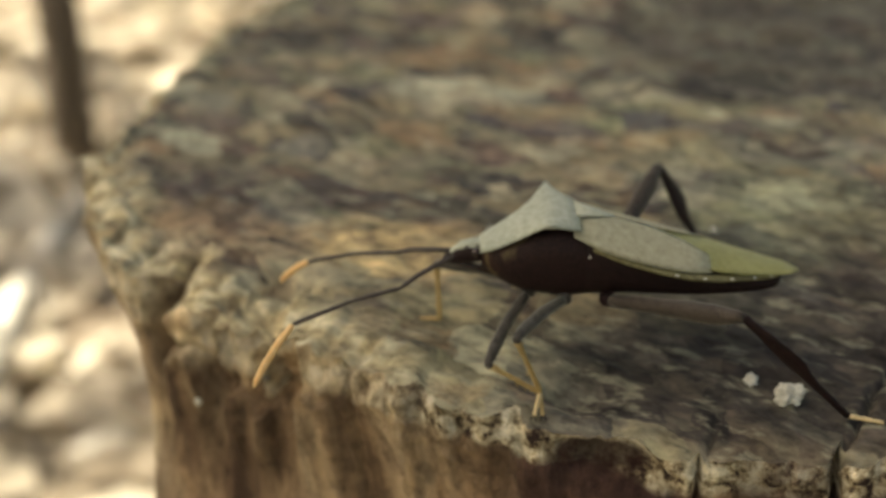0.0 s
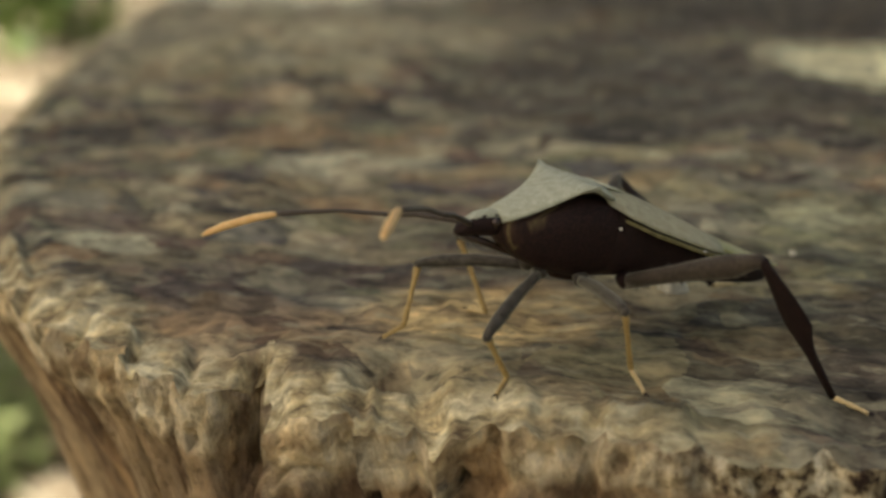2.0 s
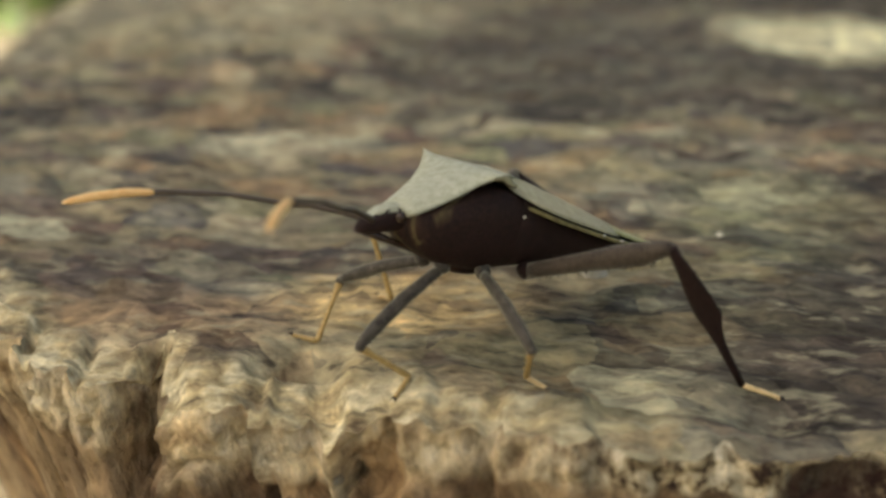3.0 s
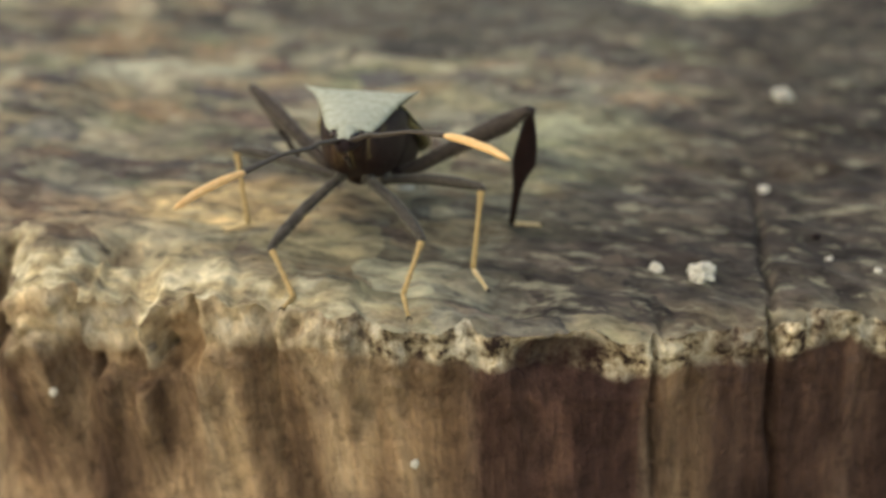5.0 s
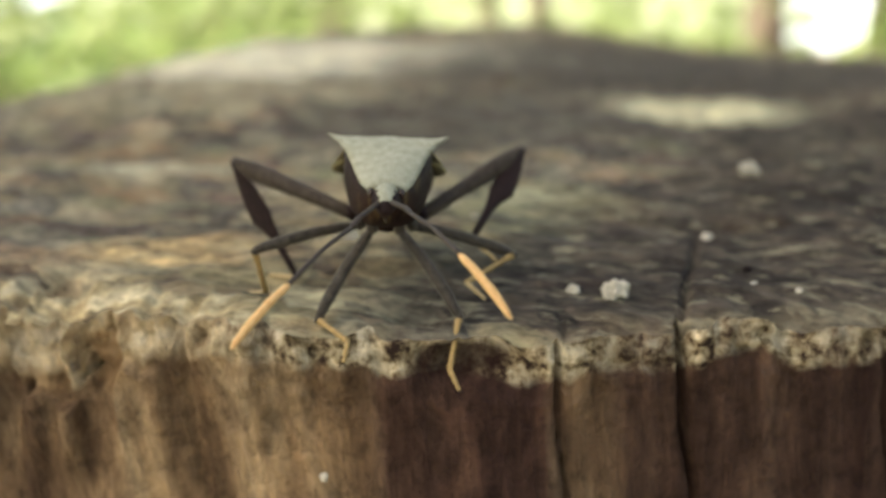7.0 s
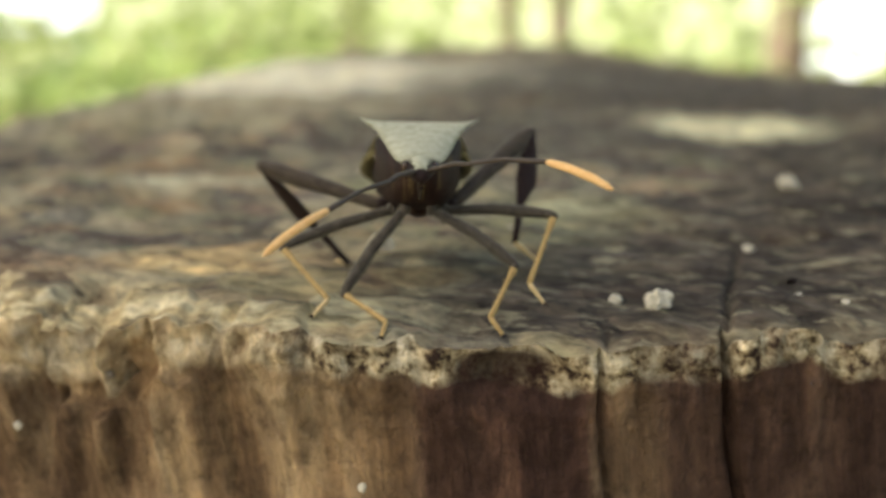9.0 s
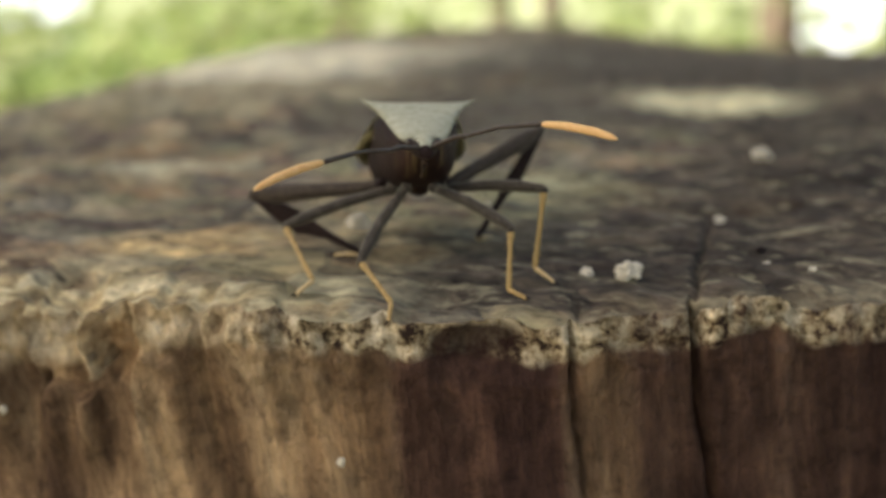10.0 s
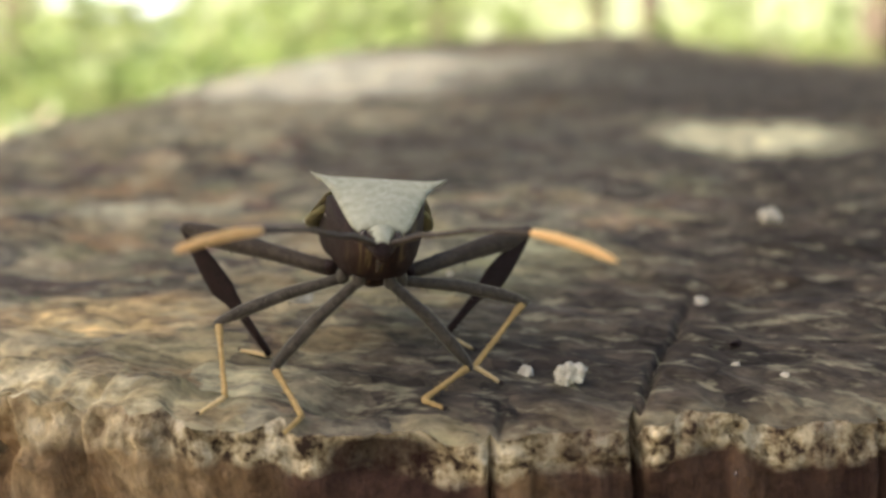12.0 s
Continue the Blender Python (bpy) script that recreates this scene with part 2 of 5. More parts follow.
def side_wood():
    p = Paint("stripped_stump_side", 0.9)
    p.skin.inputs["Specular IOR Level"].default_value = 0.15
    at = p.where()
    axes = p.add("ShaderNodeSeparateXYZ", {0: at}).outputs
    lean = p.add("ShaderNodeMapRange", {"Value": axes[0], "From Min": -4.5, "From Max": -1.5, "To Min": 0.36, "To Max": 0.08}).outputs[0]
    shift = p.sum("ADD", axes[0], p.sum("MULTIPLY", axes[2], lean))
    long = p.add("ShaderNodeCombineXYZ", {0: shift, 1: axes[1], 2: p.sum("MULTIPLY", axes[2], 0.14)}).outputs[0]
    streak, fibre, spots = p.noise(long, 1.3, 5, 0.6, 0.3), p.noise(long, 7, 5, 0.65), p.noise(at, 6, 5, 0.65)
    tan = p.ramp(streak, [(0.34, (0.13, 0.084, 0.049)), (0.46, (0.30, 0.212, 0.122)), (0.56, (0.45, 0.345, 0.207)), (0.68, (0.60, 0.505, 0.335))])
    dark = p.ramp(streak, [(0.34, (0.022, 0.011, 0.010)), (0.5, (0.062, 0.034, 0.027)), (0.68, (0.15, 0.090, 0.063))])
    x = shift
    x = p.sum("ADD", x, p.sum("MULTIPLY", p.sum("SUBTRACT", streak, 0.5), 0.7))
    zone = p.ramp(p.level(x, -8.0, 4.0), [(0.0, (0.1,) * 3), (0.17, (0.15,) * 3), (0.235, (0.05,) * 3), (0.25, (0.4,) * 3), (0.288, (0.45,) * 3), (0.302, (0.08,) * 3), (0.335, (0.15,) * 3), (0.42, (0.15,) * 3), (0.505, (0.3,) * 3), (0.535, (0.96,) * 3), (0.625, (1.0,) * 3), (0.638, (0.5,) * 3), (0.652, (0.55,) * 3), (0.67, (0.93,) * 3), (1.0, (0.97,) * 3)])
    colour = p.mix(zone, tan, dark)
    rim = p.add("ShaderNodeAttribute", attribute_name="rim").outputs["Fac"]
    torn = p.sum("ADD", rim, p.sum("MULTIPLY", p.sum("SUBTRACT", p.noise(at, 2.2, 4), 0.5), -1.1))
    sponge = p.noise(at, 8.5, 5, 0.68)
    crust = p.ramp(sponge, [(0.38, (0.035, 0.022, 0.017)), (0.44, (0.22, 0.175, 0.105)), (0.51, (0.46, 0.40, 0.265)), (0.60, (0.70, 0.65, 0.48))])
    west = p.level(axes[0], -2.2, -3.1)
    crust = p.mix(west, crust, p.ramp(p.noise(at, 2.2, 4, 0.6), [(0.34, (0.25, 0.175, 0.10)), (0.48, (0.54, 0.45, 0.285)), (0.6, (0.76, 0.69, 0.50))]))
    colour = p.mix(p.level(torn, -1.15, -0.8), colour, crust)
    blotch = p.noise(p.where((1, 1, 0.5)), 2.4, 6, 0.7, 0.6)
    colour = p.mix(0.85, colour, p.ramp(blotch, [(0.36, (0.52, 0.46, 0.44)), (0.5, (0.92, 0.88, 0.87)), (0.64, (1.45, 1.35, 1.25))]), "MULTIPLY")
    murk = p.noise(p.where((1, 1, 0.3)), 0.9, 4, 0.6, 0.4)
    colour = p.mix(p.sum("MULTIPLY", p.level(murk, 0.53, 0.63), 0.42), colour, p.mix(p.level(streak, 0.35, 0.65), (0.03, 0.016, 0.015), (0.13, 0.075, 0.055)))
    colour = p.mix(0.6, colour, p.ramp(fibre, [(0.34, (0.45,) * 3), (0.5, (0.9,) * 3), (0.66, (1.3,) * 3)]), "MULTIPLY")
    colour = p.mix(0.6, colour, p.ramp(spots, [(0.36, (0.42,) * 3), (0.48, (1.0,) * 3)]), "MULTIPLY")
    colour = p.mix(p.sum("MULTIPLY", p.spot(at, (-3.59, -0.3, -0.50), (0.17, 0.6, 0.19), blotch), 0.85), colour, p.mix(p.level(spots, 0.35, 0.65), (0.22, 0.135, 0.07), (0.42, 0.28, 0.15)))
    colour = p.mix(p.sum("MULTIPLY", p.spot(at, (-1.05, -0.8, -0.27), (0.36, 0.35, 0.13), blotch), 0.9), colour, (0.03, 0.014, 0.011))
    return p.done(colour, p.sum("ADD", fibre, spots), 0.8, 0.0011)


def plain(name, low, high, scale=20.0, rough=0.6, bump=0.3, depth=0.0001, stretch=(1, 1, 1), shine=0.5):
    p = Paint(name, rough)
    p.skin.inputs["Specular IOR Level"].default_value = shine
    at = p.where(stretch)
    n, f = p.noise(at, scale, 4, 0.6), p.noise(at, scale * 4.5, 3, 0.6)
    colour = p.mix(0.4, p.ramp(n, [(0.32, low), (0.68, high)]), p.ramp(f, [(0.35, low), (0.65, high)]))
    return p.done(colour, f, bump, depth)


def streaked():
    """Dark shell with fine upright olive streaks of short hair."""
    p = Paint("streaked_dark_shell", 0.6)
    p.skin.inputs["Specular IOR Level"].default_value = 0.2
    at = p.where((1, 0.12, 0.12))
    lines, blot, fine = p.noise(at, 19, 3, 0.55, 0.5), p.noise(p.where(), 5, 4, 0.6), p.noise(p.where(), 60, 3, 0.6)
    colour = p.ramp(lines, [(0.40, (0.012, 0.005, 0.004)), (0.52, (0.045, 0.022, 0.014)), (0.62, (0.16, 0.125, 0.055)), (0.72, (0.26, 0.215, 0.105))])
    ahead = p.add("ShaderNodeSeparateXYZ", {0: p.add("ShaderNodeTexCoord").outputs["Normal"]}).outputs[1]
    bare = p.sum("MAXIMUM", p.level(blot, 0.52, 0.62), p.level(ahead, 0.6, 0.35))
    colour = p.mix(bare, colour, p.ramp(fine, [(0.35, (0.008, 0.0035, 0.0032)), (0.65, (0.027, 0.011, 0.0095))]))
    return p.done(colour, fine, 0.5, 0.0002)


def leafy(name, low, high):
    p = Paint(name, 0.5)
    colour = p.ramp(p.add("ShaderNodeNewGeometry").outputs["Random Per Island"], [(0.0, low), (1.0, high)])
    p.skin.inputs["Subsurface Weight"].default_value = 0.0
    mat = p.done(colour)
    thin = p.add("ShaderNodeBsdfTranslucent", {"Color": colour})
    both = p.add("ShaderNodeMixShader", {0: 0.45, 1: p.skin.outputs[0], 2: thin.outputs[0]})
    p.tree.links.new(both.outputs[0], p.tree.nodes["Material Output"].inputs[0])
    return mat


def downy(mat, much, tint):
    """Short pale hairs that catch the light along a leg's outline."""
    skin = mat.node_tree.nodes["Principled BSDF"]
    skin.inputs["Sheen Weight"].default_value = much
    skin.inputs["Sheen Roughness"].default_value = 0.35
    skin.inputs["Sheen Tint"].default_value = (*tint, 1)
    return mat


TOP, SIDE = cut_wood(), side_wood()
SHELL = plain("dark_shell", (0.007, 0.003, 0.003), (0.026, 0.0105, 0.009), 25, 0.55, 0.6, 0.0002, shine=0.2)
CHEST = streaked()
DORSUM = plain("grey_downy_shell", (0.29, 0.30, 0.22), (0.50, 0.52, 0.42), 22, 0.8, 0.5, shine=0.2)
WING = plain("tan_leathery_wing", (0.27, 0.25, 0.16), (0.45, 0.42, 0.285), 18, 0.7, 0.4, shine=0.3)
FILM = plain("olive_wing_film", (0.21, 0.20, 0.06), (0.35, 0.33, 0.13), 16, 0.4, 0.3)
MARGIN = plain("olive_margin", (0.09, 0.075, 0.033), (0.30, 0.265, 0.125), 20, 0.6, 0.4, shine=0.25)
LEG = downy(plain("grey_brown_leg", (0.022, 0.018, 0.015), (0.105, 0.092, 0.075), 16, 0.65, 0.7, shine=0.2), 0.6, (0.75, 0.74, 0.58))
HIND = downy(plain("red_brown_hind_leg", (0.021, 0.0155, 0.0122), (0.088, 0.070, 0.054), 16, 0.6, 0.6, shine=0.2), 0.4, (0.75, 0.72, 0.6))
SHIN = plain("yellow_shin", (0.30, 0.19, 0.065), (0.54, 0.385, 0.15), 30, 0.5, 0.3)
SOLE = plain("pale_foot", (0.50, 0.36, 0.16), (0.70, 0.55, 0.30), 40, 0.5, 0.3)
FEELER = plain("dark_feeler", (0.028, 0.02, 0.015), (0.07, 0.05, 0.036), 40, 0.5, 0.3)
TIP = plain("orange_feeler_end", (0.72, 0.40, 0.14), (0.86, 0.60, 0.29), 30, 0.55, 0.3)
IVORY = plain("ivory_fleck", (0.55, 0.52, 0.44), (0.75, 0.72, 0.63), 40, 0.6, 0.2)
EYE = plain("brown_eye", (0.02, 0.011, 0.008), (0.045, 0.024, 0.016), 40, 0.2, 0.1)
CHALK = plain("chalky_crumb", (0.50, 0.47, 0.36), (0.80, 0.77, 0.66), 14, 0.9, 0.6, 0.0003)
BARK = plain("tree_bark", (0.05, 0.035, 0.025), (0.17, 0.13, 0.09), 0.25, 0.9, 0.8, 0.01, (1, 1, 0.2))
SOIL = plain("leaf_litter_ground", (0.06, 0.045, 0.028), (0.36, 0.30, 0.22), 0.12, 0.95, 0.8, 0.01)
GREEN = leafy("green_leaf", (0.06, 0.11, 0.03), (0.22, 0.29, 0.09))
LIME = leafy("yellow_green_leaf", (0.15, 0.205, 0.065), (0.26, 0.315, 0.125))
HERB = leafy("pale_green_leaf", (0.18, 0.23, 0.09), (0.34, 0.39, 0.18))
DRY = leafy("dry_leaf", (0.20, 0.15, 0.10), (0.76, 0.69, 0.55))


# ---- builders ----
def part(name, bm, material, parent=None, label="", smooth=True):
    """Links a bmesh, drawn in centimetres, as one mesh object."""
    bmesh.ops.scale(bm, vec=(CM,) * 3, verts=bm.verts)
    bmesh.ops.recalc_face_normals(bm, faces=bm.faces)
    data = bpy.data.meshes.new(name)
    bm.to_mesh(data)
    bm.free()
    data.materials.append(material)
    data.polygons.foreach_set("use_smooth", [smooth] * len(data.polygons))
    ob = new(name, data)
    ob.parent = parent
    return tagged(ob, label)


def loft(rings):
    """A closed skin over rings with the same number of points."""
    bm = bmesh.new()
    grid = [[bm.verts.new(p) for p in ring] for ring in rings]
    n = len(grid[0])
    for a, b in zip(grid, grid[1:]):
        for k in range(n):
            bm.faces.new((a[k], a[(k + 1) % n], b[(k + 1) % n], b[k]))
    bm.faces.new(grid[0][::-1])
    bm.faces.new(grid[-1])
    return bm


def limb(length, stations, sides=12, bend=0.0):
    """A rod along +y. stations: share of the length, half width across x, half width along z, shift along z."""
    rings = []
    for s, a, b, up in stations:
        up += bend * length * math.sin(math.pi * s)
        rings.append([(a * math.cos(q), s * length, up + b * math.sin(q)) for q in (2 * math.pi * k / sides for k in range(sides))])
    return loft(rings)


def plate(rows, thick, n=12):
    """A thin curved plate. rows: y, left x, right x, z at the middle, z at both edges, power of the curve."""
    rings = []
    for y, xl, xr, zc, ze, power in rows:
        top = []
        for k in range(n + 1):
            j = 2 * k / n - 1
            top.append((xl + (xr - xl) * k / n, y, zc + (ze - zc) * abs(j) ** power))
        under = [(x * 1.0, yy, z - thick) for x, yy, z in top[1:-1]][::-1]
        rings.append(top + under)
    return loft(rings)


def bristle(bm, length, girth, count, seed):
    """Short fine hairs standing on a rod along +y."""
    dice = random.Random(seed)
    for _ in range(count):
        y, q = dice.uniform(0.06, 0.96) * length, dice.uniform(0, 2 * math.pi)
        way = Vector((math.cos(q), dice.uniform(0.2, 0.8), math.sin(q))).normalized()
        root = Vector((math.cos(q) * girth * 0.9, y, math.sin(q) * girth * 0.9))
        side = way.orthogonal().normalized() * 0.003
        other = way.cross(side)
        base = [bm.verts.new(root + side), bm.verts.new(root - 0.5 * side + 0.87 * other), bm.verts.new(root - 0.5 * side - 0.87 * other)]
        tip = bm.verts.new(root + way * dice.uniform(0.02, 0.04))
        for a, b in ((0, 1), (1, 2), (2, 0)):
            bm.faces.new((base[a], base[b], tip))


def ball(bm, at, radii, rough=0.0, seed=0, fine=2):
    made = bmesh.ops.create_icosphere(bm, subdivisions=fine, radius=1.0)["verts"]
    for v in made:
        d = 1 + rough * noise.noise(v.co * 1.7 + Vector((seed * 3.1, seed * 1.7, 0)))
        v.co = Vector([a + r * c * d for a, r, c in zip(at, radii, v.co)])
    return made


# ---- the stump ----
RIM = [(-0.9, -0.86), (0.4, -0.55), (1.5, -0.15), (3, 0.5), (6, 2.2), (10, 6), (13.5, 12), (15, 20), (14, 29), (10, 36), (4, 41.5), (-1.5, 44), (-6, 41),
       (-9, 34), (-10.5, 25), (-10.1, 17), (-9.7, 12.5), (-9.3, 8.7), (-8.85, 6), (-8.25, 3.9), (-7.6, 2.55), (-6.9, 1.65), (-6.1, 0.78), (-5.6, 0.4),
       (-5, 0.2), (-4.3, -0.05), (-3.6, -0.28), (-2.7, -0.62), (-1.9, -0.8)]
CENTRE = np.array([0.0, 17.0])
STUMP_HEIGHT = 42.0


def outline():
    """The rim in fine steps where it is near, coarse ones behind."""
    pts = np.array(RIM)
    n = len(pts)
    dense = []
    for k in range(n):
        p0, p1, p2, p3 = pts[k - 1], pts[k], pts[(k + 1) % n], pts[(k + 2) % n]
        q = np.linspace(0, 1, 400, endpoint=False)[:, None]
        dense.append(0.5 * (2 * p1 + (p2 - p0) * q + (2 * p0 - 5 * p1 + 4 * p2 - p3) * q**2 + (3 * p1 - p0 - 3 * p2 + p3) * q**3))
    dense = np.concatenate(dense)
    step = np.linalg.norm(np.roll(dense, -1, 0) - dense, axis=1)
    want = np.where(dense[:, 1] < 4.0, 0.032, np.where(dense[:, 1] < 12, 0.08, 0.35))
    want = np.where(dense[:, 0] > 2.5, np.maximum(want, 0.12), want)
    count = np.concatenate([[0], np.cumsum(step / want)])
    total = int(count[-1])
    at = np.interp(np.arange(total) * count[-1] / total, count, np.arange(len(dense) + 1))
    full = np.vstack([dense, dense[:1]])
    xs = [np.interp(at, np.arange(len(full)), full[:, c]) for c in (0, 1)]
    return np.stack(xs, 1)


EDGE_X = [-12, -9, -7.1, -6.2, -5.6, -5, -4.3, -3.6, -2.7, -1.9, -0.9, 0.4, 1.5, 3, 6, 12]
EDGE_Y = [10, 6, 1.5, 0.72, 0.4, 0.2, -0.05, -0.28, -0.62, -0.8, -0.86, -0.55, -0.15, 0.5, 2.2, 9]


def bed(x, y):
    """Height of the cut face in centimetres, without its small relief."""
    d = np.maximum(y - np.interp(x, EDGE_X, EDGE_Y), 0)
    return -0.13 * np.exp(-d / 0.22) - 0.20 * ease(-x, 3.0, 4.2) * np.exp(-((d / 0.4) ** 2)) + 0.05 * np.clip(y, 0, 5) * ease(x, -5, -1) + 0.35 * ease(y, 20, 40) * ease(-x, -1, 5) - 0.6 * ease(y, 18, 38) * ease(x, -2, 6) + 0.5 * np.exp(-(((x + 6.0) / 3.2) ** 2) - ((y - 13.0) / 3.5) ** 2)


# lumps of the worn rim: x, depth below the rim, half width, half height, swelling, rise of the rim
KNOBS = [(-4.70, 0.10, 0.22, 0.20, 0.20, 0.13), (-4.78, 0.66, 0.25, 0.22, 0.22, 0.0), (-4.20, 0.22, 0.14, 0.34, 0.12, 0.06), (-4.38, 0.10, 0.07, 0.20, 0.08, 0.06), (-3.60, 0.22, 0.27, 0.34, 0.15, 0.13),
         (-3.98, 0.72, 0.22, 0.16, 0.19, 0.0), (-3.14, 0.20, 0.15, 0.28, 0.11, 0.06), (-3.25, 0.60, 0.17, 0.20, 0.09, 0.0), (-2.64, 0.16, 0.26, 0.22, 0.13, 0.09), (-5.40, 0.30, 0.16, 0.34, 0.16, 0.08),
         (-5.78, 0.20, 0.17, 0.30, 0.14, 0.16), (-6.2, 0.24, 0.20, 0.36, 0.17, 0.20), (-6.75, 0.2, 0.28, 0.4, 0.15, 0.14), (-7.4, 0.25, 0.30, 0.4, 0.15, 0.18), (-2.2, 0.12, 0.13, 0.2, 0.07, 0.03), (-1.85, 0.12, 0.14, 0.16, 0.05, 0.02), (1.45, 0.2, 1.0, 0.3, 0.0, 0.06)]


def groove(x, y, seed, width):
    """1 in narrow wandering furrows, 0 on the rounded ground between them."""
    return np.exp(-((grain(x, y, seed) / width) ** 2))


def flake(x, y):
    """Low flat scales of weathered wood, each at a height of its own, with soft steps between them."""
    u, v = x / 0.42 + 0.35 * y, y / 0.30
    iu, iv = np.floor(u), np.floor(v)
    fu, fv = ease(u - iu, 0.0, 0.22), ease(v - iv, 0.0, 0.3)
    a, b = lattice(iu - 1, iv, 131), lattice(iu, iv, 131)
    c, d = lattice(iu - 1, iv - 1, 131), lattice(iu, iv - 1, 131)
    return 0.036 * ((c + (d - c) * fu) * (1 - fv) + (a + (b - a) * fu) * fv - 0.5)


def relief(x, y):
    far = ease(y, 1.5, 6)
    far = np.maximum(far, ease(np.abs(x + 2.2), 2.2, 3.6))
    lumps = fractal(x / 0.95, y / 0.95, 3, 3) * (0.018 + 0.028 * far)
    edge_far = np.maximum(y - np.interp(x, EDGE_X, EDGE_Y), 0)
    lumps = lumps + ease(-x, 3.3, 4.4) * np.exp(-edge_far / 0.55) * (0.05 - 0.05 * groove(x / 0.62, y / 0.55, 71, 0.16))
    for kx, kh, wide, tall, swell, rise in KNOBS:
        lumps = lumps + rise * ease(1.25 - np.abs(x - kx - 0.05 * grain(y / 0.3, x * 0 + kx, 7)) / wide, 0.0, 0.45) * ease(0.32 + 0.6 * wide - edge_far, 0.0, 0.26)
    lumps = lumps - 0.014 * groove(x / 0.75 + 0.3 * y, y / 0.55, 73, 0.14)
    ridges = np.abs(grain(x / 0.5 + 0.4 * y, y / 1.3, 11)) * 0.012
    saw = 0.008 * np.sin((y * 0.79 + x * 0.62) * 9 + 1.5 * grain(x / 2, y / 2, 5)) * ease(x, -1.5, 0.5)
    fine = fractal(x / 0.2, y / 0.17, 21, 3) * 0.012 - 0.006 * groove(x / 0.36 + 0.2 * y, y / 0.24, 77, 0.16)
    crack = np.zeros_like(x)
    for x0, y0, x1, y1, wide, deep in ((0.45, -0.6, 0.46, -0.1, 0.018, 0.2), (0.46, -0.1, 0.80, 2.4, 0.028, 0.12), (-0.39, -0.8, -0.36, -0.35, 0.014, 0.08), (-5.17, 0.0, -5.12, 0.62, 0.06, 0.5)):
        q = np.clip((y - y0) / (y1 - y0), 0, 1)
        off = np.abs(x - (x0 + (x1 - x0) * q) - 0.03 * grain(y / 0.2, y * 0 + 3, 8))
        crack = crack - deep * np.exp(-((off / wide) ** 2)) * ((y >= y0) & (y <= y1)) * (1 - 0.7 * q)
    pit = -0.22 * np.exp(-(((x + 4.15) / 0.22) ** 2 + ((y - 0.35) / 0.13) ** 2))
    pit = pit - 0.12 * np.exp(-(((x + 1.35) / 0.35) ** 2 + ((y + 0.45) / 0.2) ** 2))
    chips = np.clip(grain(x / 0.42 + 0.3 * y, y / 0.2, 97) - 0.25, 0, 0.35) * (0.05 + 0.05 * far) - np.clip(grain(x / 0.55 - 0.2 * y, y / 0.24, 99) - 0.35, 0, 0.3) * 0.07
    cuts = groove(x / 3.0 + 0.5, (y * 0.79 + x * 0.62) / 0.62, 103, 0.07) * 0.02 * ease(x, -3, 0)
    lumps = lumps + chips - cuts + flake(x + 0.08 * grain(x / 0.3, y / 0.3, 121), y + 0.06 * grain(x / 0.3, y / 0.3, 123))
    rough = fractal(x / 0.11, y / 0.11, 91, 3) * (0.012 + 0.008 * ease(-x, 2.0, 3.2)) * np.exp(-edge_far / 0.5)
    return lumps - ridges + saw + fine + crack + pit + rough


